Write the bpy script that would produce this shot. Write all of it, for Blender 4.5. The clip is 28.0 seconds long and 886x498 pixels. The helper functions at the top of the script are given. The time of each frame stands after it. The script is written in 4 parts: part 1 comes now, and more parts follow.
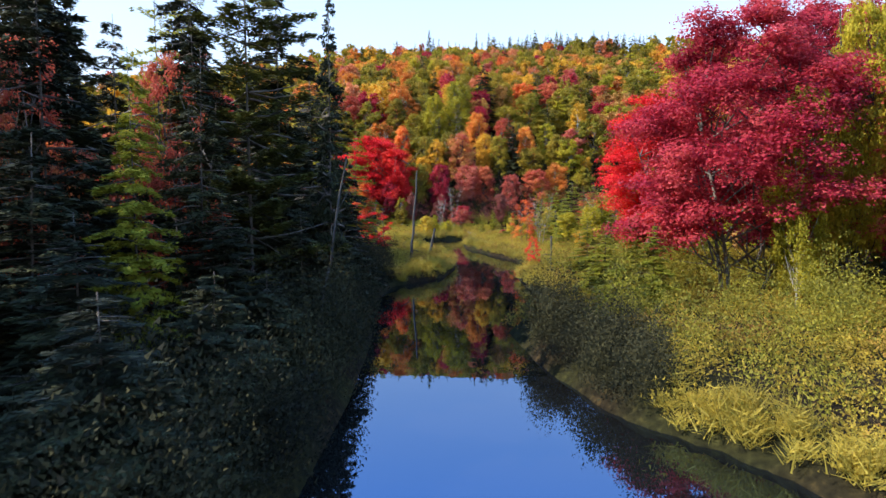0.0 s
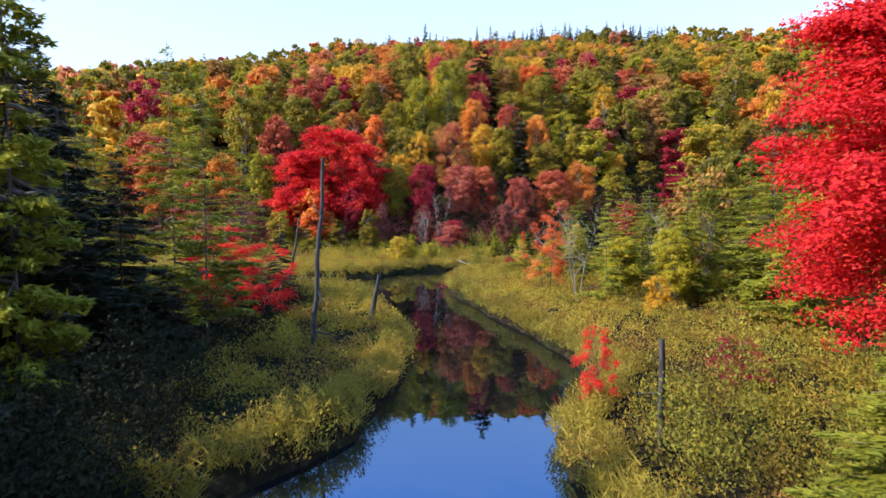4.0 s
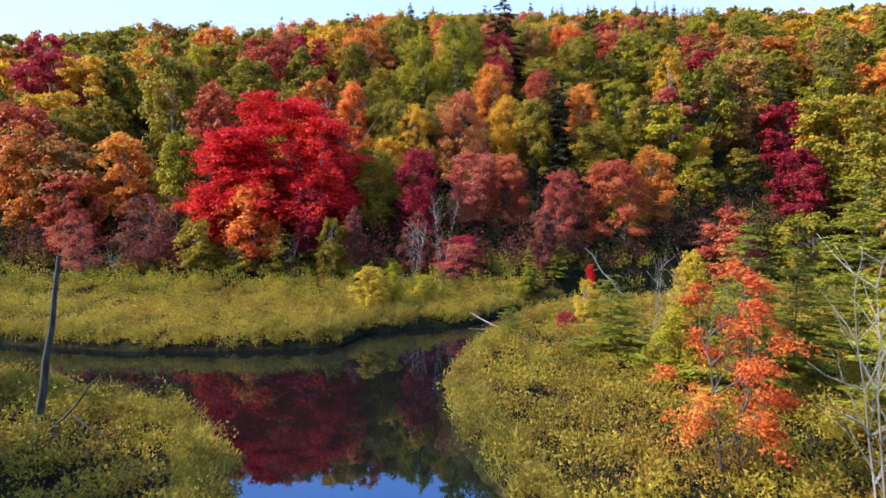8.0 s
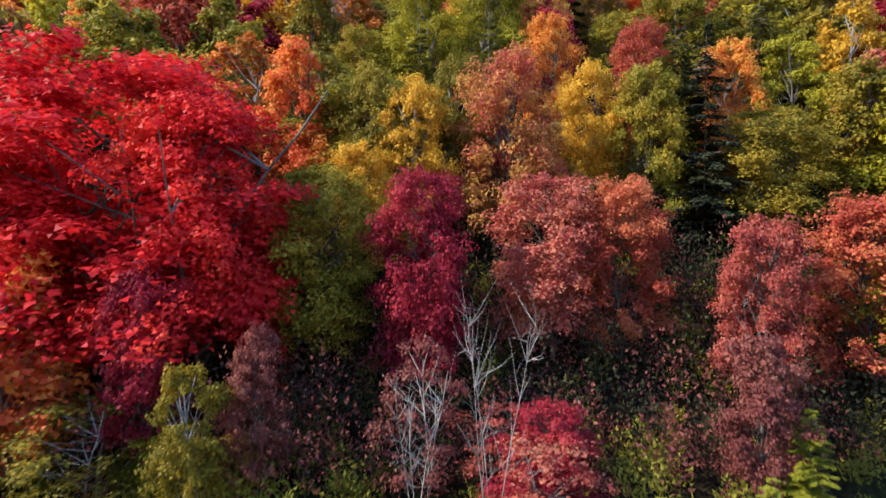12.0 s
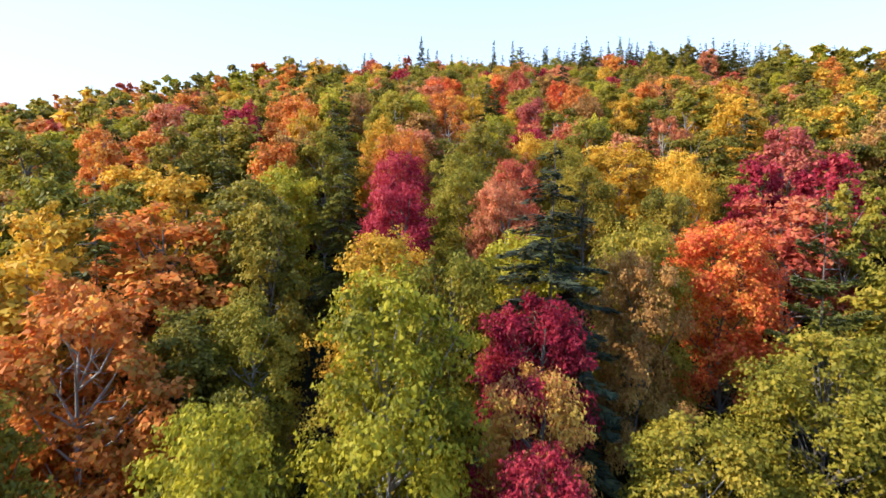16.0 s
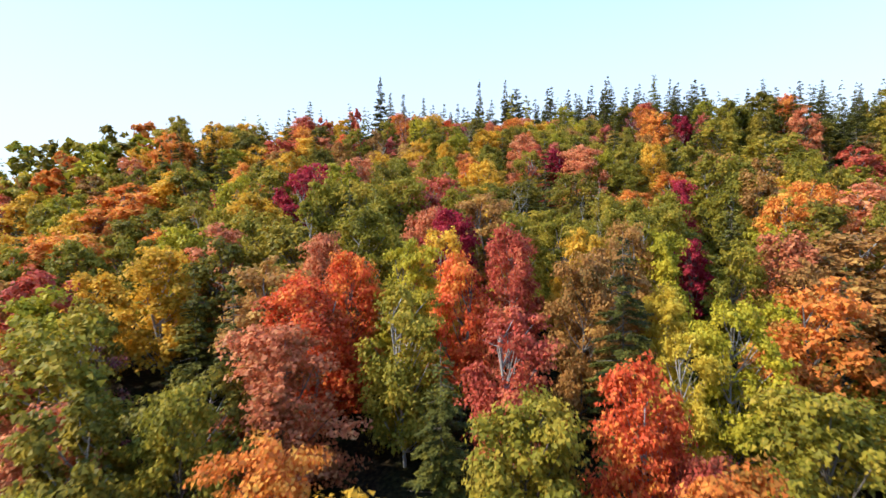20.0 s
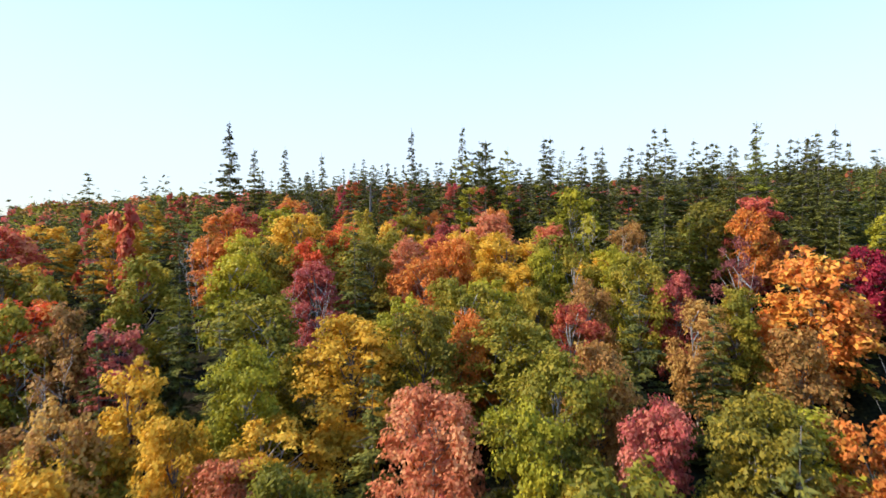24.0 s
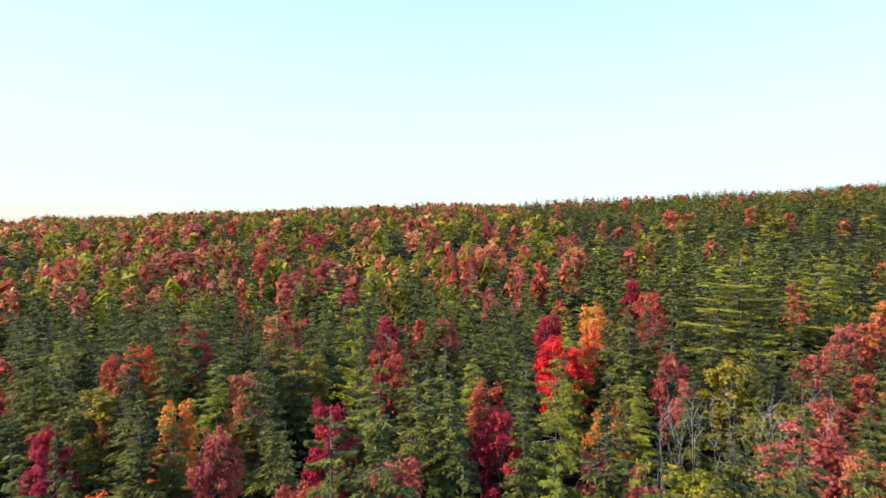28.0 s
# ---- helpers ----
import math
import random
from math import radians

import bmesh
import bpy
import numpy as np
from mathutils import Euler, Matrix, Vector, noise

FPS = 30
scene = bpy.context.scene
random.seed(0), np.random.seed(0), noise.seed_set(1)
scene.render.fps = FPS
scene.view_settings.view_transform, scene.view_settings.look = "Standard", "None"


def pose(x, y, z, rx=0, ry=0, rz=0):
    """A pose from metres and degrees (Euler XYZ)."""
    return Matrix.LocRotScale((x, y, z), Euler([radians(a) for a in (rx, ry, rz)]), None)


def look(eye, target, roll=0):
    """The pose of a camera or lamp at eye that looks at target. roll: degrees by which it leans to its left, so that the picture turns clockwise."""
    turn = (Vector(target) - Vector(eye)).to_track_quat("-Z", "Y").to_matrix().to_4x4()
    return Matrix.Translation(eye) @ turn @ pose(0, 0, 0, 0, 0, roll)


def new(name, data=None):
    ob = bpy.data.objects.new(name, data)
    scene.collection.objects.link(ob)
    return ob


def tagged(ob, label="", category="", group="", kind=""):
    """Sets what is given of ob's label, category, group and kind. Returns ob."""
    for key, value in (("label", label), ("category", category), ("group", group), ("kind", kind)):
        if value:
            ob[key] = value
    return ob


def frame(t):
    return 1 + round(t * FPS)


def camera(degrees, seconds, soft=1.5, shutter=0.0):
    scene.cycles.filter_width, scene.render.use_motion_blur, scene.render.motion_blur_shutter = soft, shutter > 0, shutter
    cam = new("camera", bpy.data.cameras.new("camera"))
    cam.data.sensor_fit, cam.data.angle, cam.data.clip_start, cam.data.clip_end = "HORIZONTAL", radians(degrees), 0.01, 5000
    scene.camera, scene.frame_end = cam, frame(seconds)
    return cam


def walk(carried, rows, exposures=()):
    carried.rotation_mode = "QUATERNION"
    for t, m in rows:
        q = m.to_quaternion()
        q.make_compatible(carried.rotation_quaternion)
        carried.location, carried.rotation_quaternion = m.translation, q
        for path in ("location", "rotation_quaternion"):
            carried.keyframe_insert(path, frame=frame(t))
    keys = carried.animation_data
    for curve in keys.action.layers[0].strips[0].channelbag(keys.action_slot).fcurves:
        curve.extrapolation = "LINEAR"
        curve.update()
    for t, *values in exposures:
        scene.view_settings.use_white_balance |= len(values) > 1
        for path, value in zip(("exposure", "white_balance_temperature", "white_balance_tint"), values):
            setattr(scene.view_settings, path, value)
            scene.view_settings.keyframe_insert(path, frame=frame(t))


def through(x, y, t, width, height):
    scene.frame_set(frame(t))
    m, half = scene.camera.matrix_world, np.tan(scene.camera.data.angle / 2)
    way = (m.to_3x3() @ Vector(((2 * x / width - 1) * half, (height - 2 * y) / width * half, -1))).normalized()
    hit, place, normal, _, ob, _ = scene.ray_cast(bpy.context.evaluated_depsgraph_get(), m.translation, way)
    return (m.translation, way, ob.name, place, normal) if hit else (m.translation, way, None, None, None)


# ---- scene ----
cam = camera(73.7, 28.0, soft=1.5, shutter=0.15)
PATH = [
    (0, (0.000, 0.000, 3.763), (0.000, 1.994, 3.609), 0.08),
    (0.5, (0.135, 1.824, 3.871), (0.132, 3.819, 3.728), 0.01),
    (1, (0.247, 4.022, 3.995), (0.241, 6.017, 3.861), 0.02),
    (1.5, (0.377, 6.280, 4.077), (0.370, 8.276, 3.946), -0.10),
    (2, (0.563, 8.590, 4.206), (0.555, 10.585, 4.076), -0.13),
    (2.5, (0.793, 11.154, 4.258), (0.783, 13.151, 4.136), -0.20),
    (4.5, (2.043, 21.734, 4.267), (2.029, 23.730, 4.138), -0.16),
    (5, (2.189, 24.194, 4.298), (2.174, 26.190, 4.169), -0.13),
    (5.5, (2.274, 26.604, 4.372), (2.257, 28.600, 4.240), -0.04),
    (6, (2.248, 28.786, 4.478), (2.227, 30.782, 4.344), 0.01),
    (6.5, (2.171, 30.893, 4.564), (2.146, 32.888, 4.430), 0.08),
    (7, (2.141, 33.002, 4.655), (2.114, 34.997, 4.522), 0.18),
    (7.5, (2.097, 35.104, 4.745), (2.059, 37.099, 4.615), 0.16),
    (8, (1.963, 37.094, 4.839), (1.919, 39.089, 4.710), 0.11),
    (8.5, (1.658, 39.094, 4.941), (1.613, 41.089, 4.814), 0.10),
    (9, (1.228, 41.030, 5.049), (1.180, 43.026, 4.922), 0.05),
    (9.5, (0.699, 43.035, 5.132), (0.649, 45.031, 5.010), 0.01),
    (10, (0.257, 45.353, 5.242), (0.206, 47.349, 5.127), -0.09),
    (10.5, (0.015, 48.219, 5.305), (-0.038, 50.215, 5.199), -0.18),
    (11, (-0.108, 51.425, 5.465), (-0.159, 53.422, 5.360), -0.16),
    (11.5, (0.065, 54.499, 5.906), (0.019, 56.496, 5.795), -0.27),
    (13.5, (2.207, 67.031, 14.065), (2.157, 69.027, 13.962), 0.30),
    (14, (2.419, 68.927, 15.732), (2.374, 70.923, 15.627), 0.39),
    (14.5, (2.685, 70.821, 17.528), (2.639, 72.818, 17.422), 0.50),
    (15, (2.918, 72.820, 19.440), (2.874, 74.816, 19.338), 0.49),
    (15.5, (3.183, 74.745, 21.350), (3.139, 76.742, 21.244), 0.51),
    (16, (3.566, 76.912, 23.391), (3.522, 78.909, 23.285), 0.59),
    (16.5, (3.898, 79.652, 25.322), (3.852, 81.649, 25.222), 0.46),
    (17, (4.305, 83.328, 27.420), (4.258, 85.326, 27.323), 0.40),
    (17.5, (4.529, 87.571, 29.541), (4.484, 89.568, 29.445), 0.33),
    (18, (4.931, 92.386, 31.696), (4.886, 94.384, 31.606), 0.18),
    (18.5, (5.468, 97.868, 33.876), (5.424, 99.866, 33.792), 0.04),
    (19, (6.129, 103.461, 35.893), (6.085, 105.459, 35.814), -0.12),
    (19.5, (6.905, 109.337, 37.922), (6.861, 111.335, 37.847), -0.25),
    (20, (7.688, 115.341, 39.950), (7.645, 117.340, 39.875), -0.33),
    (20.5, (8.586, 121.336, 41.908), (8.544, 123.334, 41.835), -0.40),
    (21, (9.561, 127.281, 43.857), (9.518, 129.279, 43.783), -0.48),
    (21.5, (10.540, 133.581, 45.860), (10.494, 135.579, 45.789), -0.52),
    (23.5, (16.190, 157.692, 53.939), (16.099, 159.688, 53.868), -0.32),
    (24, (16.985, 163.633, 55.852), (16.892, 165.629, 55.783), -0.28),
    (24.5, (17.741, 169.697, 57.901), (17.649, 171.693, 57.829), -0.30),
    (25, (18.433, 175.613, 59.803), (18.340, 177.609, 59.730), -0.42),
    (25.5, (19.127, 181.514, 61.673), (19.030, 183.510, 61.596), -0.47),
    (26, (19.774, 187.746, 63.623), (19.677, 189.743, 63.547), -0.37),
    (26.5, (20.367, 193.789, 65.474), (20.275, 195.786, 65.396), -0.12),
    (27, (20.831, 199.573, 67.294), (20.741, 201.569, 67.212), -0.10),
    (27.5, (21.304, 205.125, 69.228), (21.218, 207.121, 69.141), -0.06),
    (28, (21.825, 210.801, 71.094), (21.742, 212.797, 71.004), -0.02),
]
walk(cam, [(t, look(eye, target, roll)) for t, eye, target, roll in PATH], ((0, 1.2), (5, 1.14), (10, 1.02), (14, 1.06), (15.5, 1.22), (17, 1.2), (20, 1.06), (24, 0.97), (28, 1.0)))

# ---- light ----
SUN_TURN, SUN_UP = radians(-102), radians(39)
world = bpy.data.worlds.new("sky")
scene.world = world
world.use_nodes = True
nodes, links = world.node_tree.nodes, world.node_tree.links
sky = nodes.new("ShaderNodeTexSky")
sky.sky_type, sky.sun_disc = "NISHITA", False
sky.sun_elevation, sky.sun_rotation = SUN_UP, SUN_TURN
sky.air_density, sky.dust_density, sky.ozone_density = 0.85, 0.1, 2.6
back = nodes["Background"]
back.inputs["Strength"].default_value = 0.53
clear_blue = nodes.new("ShaderNodeHueSaturation")
height, deeper = nodes.new("ShaderNodeSeparateXYZ"), nodes.new("ShaderNodeMapRange")
deeper.inputs["From Min"].default_value, deeper.inputs["From Max"].default_value = 0.14, 0.5
deeper.inputs["To Min"].default_value, deeper.inputs["To Max"].default_value = 0.6, 1.08
links.new(nodes.new("ShaderNodeTexCoord").outputs["Generated"], height.inputs[0])
links.new(height.outputs["Z"], deeper.inputs["Value"])
links.new(deeper.outputs["Result"], clear_blue.inputs["Saturation"])
warm_part, haze, thin = nodes.new("ShaderNodeSeparateColor"), nodes.new("ShaderNodeMath"), nodes.new("ShaderNodeVectorMath")
haze.operation, thin.operation = "MULTIPLY_ADD", "SCALE"
haze.inputs[1].default_value, haze.inputs[2].default_value = 0.95, 1
share = nodes.new("ShaderNodeMath")
share.operation = "DIVIDE"
share.inputs[0].default_value = 1
links.new(sky.outputs["Color"], clear_blue.inputs["Color"])
links.new(clear_blue.outputs["Color"], warm_part.inputs["Color"])
links.new(warm_part.outputs["Red"], haze.inputs[0])
links.new(haze.outputs[0], share.inputs[1])
links.new(clear_blue.outputs["Color"], thin.inputs[0])
links.new(share.outputs[0], thin.inputs["Scale"])
links.new(thin.outputs["Vector"], back.inputs["Color"])
sun_data = bpy.data.lights.new("sun", "SUN")
sun_data.energy, sun_data.angle, sun_data.color = 3.95, radians(0.6), (1.0, 0.94, 0.84)
sun = new("sun", sun_data)
to_sun = Vector((math.sin(SUN_TURN) * math.cos(SUN_UP), math.cos(SUN_TURN) * math.cos(SUN_UP), math.sin(SUN_UP)))
sun.matrix_world = look(to_sun * 400, (0, 0, 0))

# ---- materials ----
def material(name):
    mat = bpy.data.materials.new(name)
    mat.use_nodes = True
    return mat, mat.node_tree.nodes, mat.node_tree.links, mat.node_tree.nodes["Principled BSDF"]


def ramp(nodes, links, fac, stops):
    node = nodes.new("ShaderNodeValToRGB")
    els = node.color_ramp.elements
    while len(els) < len(stops):
        els.new(0.5)
    for el, (at, col) in zip(els, stops):
        el.position, el.color = at, (*col, 1)
    links.new(fac, node.inputs["Fac"])
    return node.outputs["Color"]


def leaf_material(name, low, mid, high, through=0.42, rough=0.55):
    """Leaves: tone by tree, by bough and by single leaf, and light through the blade."""
    mat, nodes, links, bsdf = material(name)
    info, geo = nodes.new("ShaderNodeObjectInfo"), nodes.new("ShaderNodeNewGeometry")
    bough = nodes.new("ShaderNodeTexNoise")
    bough.inputs["Scale"].default_value, bough.inputs["Detail"].default_value = 0.6, 3
    links.new(geo.outputs["Position"], bough.inputs["Vector"])
    total = None
    for value, share, shift in ((geo.outputs["Random Per Island"], 0.45, -0.39), (info.outputs["Random"], 0.26, 0), (bough.outputs["Fac"], 1.4, 0)):
        add = nodes.new("ShaderNodeMath")
        add.operation = "MULTIPLY_ADD"
        links.new(value, add.inputs[0])
        add.inputs[1].default_value, add.inputs[2].default_value = share, shift
        if total:
            links.new(total, add.inputs[2])
        total = add.outputs[0]
    colour = ramp(nodes, links, total, [(0.22, low), (0.64, mid), (1.0, high)])
    links.new(colour, bsdf.inputs["Base Color"])
    bsdf.inputs["Roughness"].default_value = rough
    bsdf.inputs["Specular IOR Level"].default_value = 0.14
    glow = nodes.new("ShaderNodeBsdfTranslucent")
    links.new(colour, glow.inputs["Color"])
    both = nodes.new("ShaderNodeMixShader")
    both.inputs[0].default_value = through
    links.new(bsdf.outputs[0], both.inputs[1])
    links.new(glow.outputs[0], both.inputs[2])
    links.new(both.outputs[0], nodes["Material Output"].inputs["Surface"])
    return mat


def bark_material(name, dark, light, scale=9):
    mat, nodes, links, bsdf = material(name)
    coord = nodes.new("ShaderNodeTexCoord")
    stretch = nodes.new("ShaderNodeMapping")
    stretch.inputs["Scale"].default_value = (scale, scale, scale * 0.25)
    links.new(coord.outputs["Object"], stretch.inputs["Vector"])
    grain = nodes.new("ShaderNodeTexNoise")
    grain.inputs["Scale"].default_value, grain.inputs["Detail"].default_value = 2.0, 5
    links.new(stretch.outputs[0], grain.inputs["Vector"])
    links.new(ramp(nodes, links, grain.outputs["Fac"], [(0.32, dark), (0.68, light)]), bsdf.inputs["Base Color"])
    bump = nodes.new("ShaderNodeBump")
    bump.inputs["Strength"].default_value, bump.inputs["Distance"].default_value = 0.6, 0.03
    links.new(grain.outputs["Fac"], bump.inputs["Height"])
    links.new(bump.outputs[0], bsdf.inputs["Normal"])
    bsdf.inputs["Roughness"].default_value = 0.85
    return mat


LEAF = {
    "scarlet": leaf_material("scarlet_leaves", (0.42, 0.014, 0.018), (0.72, 0.022, 0.028), (0.84, 0.07, 0.04)),
    "crimson": leaf_material("crimson_leaves", (0.16, 0.013, 0.022), (0.38, 0.021, 0.045), (0.54, 0.07, 0.072)),
    "red": leaf_material("red_leaves", (0.24, 0.07, 0.03), (0.5, 0.078, 0.05), (0.64, 0.22, 0.085)),
    "pink": leaf_material("rose_leaves", (0.22, 0.075, 0.04), (0.5, 0.09, 0.075), (0.62, 0.23, 0.13)),
    "salmon": leaf_material("salmon_leaves", (0.3, 0.14, 0.045), (0.62, 0.18, 0.08), (0.74, 0.37, 0.15)),
    "redorange": leaf_material("red_orange_leaves", (0.38, 0.09, 0.02), (0.7, 0.1, 0.035), (0.8, 0.33, 0.06)),
    "orange": leaf_material("orange_leaves", (0.3, 0.16, 0.025), (0.68, 0.19, 0.04), (0.8, 0.42, 0.07)),
    "gold": leaf_material("gold_leaves", (0.32, 0.21, 0.02), (0.66, 0.36, 0.033), (0.8, 0.49, 0.058)),
    "yellow": leaf_material("yellow_leaves", (0.4, 0.26, 0.028), (0.6, 0.42, 0.041), (0.68, 0.52, 0.072)),
    "pinkgold": leaf_material("gold_and_rose_leaves", (0.5, 0.05, 0.079), (0.56, 0.25, 0.07), (0.62, 0.4, 0.071)),
    "russet": leaf_material("russet_leaves", (0.18, 0.12, 0.03), (0.4, 0.18, 0.05), (0.56, 0.33, 0.08)),
    "mauve": leaf_material("faded_maroon_leaves", (0.15, 0.05, 0.045), (0.28, 0.075, 0.065), (0.38, 0.17, 0.11)),
    "lime": leaf_material("yellow_green_leaves", (0.13, 0.122, 0.013), (0.345, 0.3, 0.021), (0.56, 0.44, 0.036)),
    "olive": leaf_material("olive_leaves", (0.1, 0.094, 0.014), (0.262, 0.222, 0.022), (0.48, 0.33, 0.04)),
    "green": leaf_material("green_leaves", (0.078, 0.07, 0.012), (0.2, 0.162, 0.02), (0.4, 0.275, 0.03)),
    "spruce": leaf_material("dark_needles", (0.034, 0.037, 0.012), (0.094, 0.093, 0.018), (0.215, 0.19, 0.03), 0.2, 0.6),
    # Fir needles carry the shade of the left bank in their near-black colour.
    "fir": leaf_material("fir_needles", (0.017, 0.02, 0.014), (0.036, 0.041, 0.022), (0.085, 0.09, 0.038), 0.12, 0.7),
    "pine": leaf_material("pine_needles", (0.055, 0.058, 0.015), (0.11, 0.11, 0.021), (0.19, 0.175, 0.031), 0.2, 0.6),
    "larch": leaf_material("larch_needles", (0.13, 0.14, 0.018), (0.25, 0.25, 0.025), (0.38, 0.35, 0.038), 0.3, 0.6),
    "yellow_pine": leaf_material("yellow_green_needles", (0.18, 0.17, 0.019), (0.33, 0.3, 0.027), (0.46, 0.4, 0.039), 0.25, 0.6),
    "gale": leaf_material("bog_shrub_leaves", (0.15, 0.1, 0.024), (0.355, 0.255, 0.036), (0.55, 0.4, 0.052)),
    "gale_green": leaf_material("green_shrub_leaves", (0.115, 0.107, 0.021), (0.245, 0.22, 0.031), (0.42, 0.36, 0.044)),
    "gale_rust": leaf_material("rusty_shrub_leaves", (0.16, 0.078, 0.026), (0.35, 0.185, 0.04), (0.5, 0.315, 0.055)),
    # Near-black leaf colour that paints in the shade under trees.
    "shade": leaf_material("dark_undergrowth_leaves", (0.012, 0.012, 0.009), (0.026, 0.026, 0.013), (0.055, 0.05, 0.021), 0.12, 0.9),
    "sedge": leaf_material("dry_sedge", (0.2, 0.15, 0.03), (0.36, 0.275, 0.045), (0.5, 0.385, 0.062)),
}
BARK = bark_material("grey_brown_bark", (0.05, 0.042, 0.035), (0.17, 0.145, 0.12))
PALE = bark_material("pale_grey_bark", (0.14, 0.125, 0.11), (0.4, 0.37, 0.33))
DEAD = bark_material("weathered_grey_wood", (0.02, 0.019, 0.018), (0.085, 0.078, 0.072), 6)


def ground_material():
    mat, nodes, links, bsdf = material("leaf_litter_and_moss")
    coord = nodes.new("ShaderNodeTexCoord")
    big, small = nodes.new("ShaderNodeTexNoise"), nodes.new("ShaderNodeTexNoise")
    big.inputs["Scale"].default_value, small.inputs["Scale"].default_value = 0.35, 6.0
    small.inputs["Detail"].default_value = 8
    for n in (big, small):
        links.new(coord.outputs["Object"], n.inputs["Vector"])
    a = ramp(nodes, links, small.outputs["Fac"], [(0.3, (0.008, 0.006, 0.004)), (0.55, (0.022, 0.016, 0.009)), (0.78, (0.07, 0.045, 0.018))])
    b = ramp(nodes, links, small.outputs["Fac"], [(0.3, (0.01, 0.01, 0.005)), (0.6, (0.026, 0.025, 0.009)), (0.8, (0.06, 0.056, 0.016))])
    mix = nodes.new("ShaderNodeMix")
    mix.data_type = "RGBA"
    links.new(ramp(nodes, links, big.outputs["Fac"], [(0.42, (0, 0, 0)), (0.58, (1, 1, 1))]), mix.inputs["Factor"])
    links.new(a, mix.inputs["A"])
    links.new(b, mix.inputs["B"])
    links.new(mix.outputs["Result"], bsdf.inputs["Base Color"])
    bump = nodes.new("ShaderNodeBump")
    bump.inputs["Strength"].default_value, bump.inputs["Distance"].default_value = 0.8, 0.08
    links.new(small.outputs["Fac"], bump.inputs["Height"])
    links.new(bump.outputs[0], bsdf.inputs["Normal"])
    bsdf.inputs["Roughness"].default_value = 0.95
    bsdf.inputs["Specular IOR Level"].default_value = 0.05
    return mat


def water_material():
    mat, nodes, links, bsdf = material("dark_still_water")
    bsdf.inputs["Base Color"].default_value = (0.006, 0.006, 0.006, 1)
    bsdf.inputs["Roughness"].default_value, bsdf.inputs["IOR"].default_value = 0.012, 3.2
    # Blue of the mirrored sky is put into the specular tint.
    bsdf.inputs["Specular Tint"].default_value = (0.33, 0.58, 1.0, 1)
    coord = nodes.new("ShaderNodeTexCoord")
    wave = nodes.new("ShaderNodeTexNoise")
    wave.inputs["Scale"].default_value, wave.inputs["Detail"].default_value = 1.6, 2
    links.new(coord.outputs["Object"], wave.inputs["Vector"])
    bump = nodes.new("ShaderNodeBump")
    bump.inputs["Strength"].default_value, bump.inputs["Distance"].default_value = 0.12, 0.01
    links.new(wave.outputs["Fac"], bump.inputs["Height"])
    links.new(bump.outputs[0], bsdf.inputs["Normal"])
    return mat


# ---- the lie of the land ----
# Banks of the stream: left bank, then the far bank; right bank.
LEFT = [(-2.6, -30), (-1.9, 4), (-1.7, 11), (-2.0, 17), (-2.6, 22), (-2.2, 26.5), (0.1, 29.8), (0.8, 34), (0.8, 38),
        (-0.6, 42), (-1.4, 46.0), (-2.8, 48.9), (-5.8, 50.6), (-9.5, 52.3), (-16, 54), (-15, 57.8), (-9.3, 56.8), (-5.4, 57),
        (-2.2, 57.7), (-1.6, 60), (2.5, 62), (5.2, 66), (9, 70), (14, 71.3), (24, 74)]
RIGHT = [(26, 70), (16, 67.5), (10.6, 66.4), (7.3, 65), (4.1, 60.5), (2.2, 55.5), (1.7, 52.5), (1.9, 49), (2.7, 46.6), (3.4, 43),
         (4.5, 39.5), (5.2, 36), (5.4, 33.2), (3.7, 30), (3.6, 26.5), (4.9, 23), (4.2, 21), (2.7, 19), (1.9, 17.2), (2.1, 14),
         (2.7, 11.3), (3.1, 10), (4.3, 8.5), (5.5, 6), (6, -30)]
BANK = np.array(LEFT + RIGHT, float)


def shore(x, y):
    """Metres from the water's edge, over land; below zero over the water."""
    x, y = np.asarray(x, float), np.asarray(y, float)
    best, inside = np.full(x.shape, 1e9), np.zeros(x.shape, bool)
    for (ax, ay), (bx, by) in zip(BANK, np.roll(BANK, -1, 0)):
        k = np.clip(((x - ax) * (bx - ax) + (y - ay) * (by - ay)) / ((bx - ax) ** 2 + (by - ay) ** 2), 0, 1)
        best = np.minimum(best, np.hypot(x - ax - k * (bx - ax), y - ay - k * (by - ay)))
        cross = (ay > y) != (by > y)
        with np.errstate(divide="ignore", invalid="ignore"):
            inside ^= cross & (x < (bx - ax) * (y - ay) / (by - ay) + ax)
    return np.where(inside, -best, best)


RISE_Y = [-2000, 66, 72, 80, 95, 125, 155, 180, 200, 215, 250, 330, 400, 600, 1100, 3000]
RISE_Z = [0.4, 0.4, 1.6, 7, 15, 25.5, 33.5, 41.5, 49.3, 51.8, 54.5, 60.5, 67, 77, 85, 40]


def ground_z(x, y):
    x, y = np.asarray(x, float), np.asarray(y, float)
    z = np.interp(y, RISE_Y, RISE_Z)
    up = np.clip((y - 70) / 100, 0, 1)
    z = z + up * (0.10 * np.minimum(x + 5, 0) * np.clip(1 - (y - 230) / 200, 0.35, 1) + 0.05 * np.clip(x - 40, 0, 400))
    z = z + up * (1.3 * np.sin(x * 0.071 + 1.0) * np.sin(y * 0.055) + 0.7 * np.sin(x * 0.17 + y * 0.13))
    d = shore(x, y)
    lift = 0.12 * np.sin(x * 1.3 + 0.7 * y) * np.sin(y * 0.9 - 0.4 * x)
    return np.where(d > 0.5, z + lift * np.clip(d - 0.5, 0, 1), np.interp(d, [-1.2, -0.3, 0.15, 0.5], [-0.9, -0.5, 0.18, 0.4]))


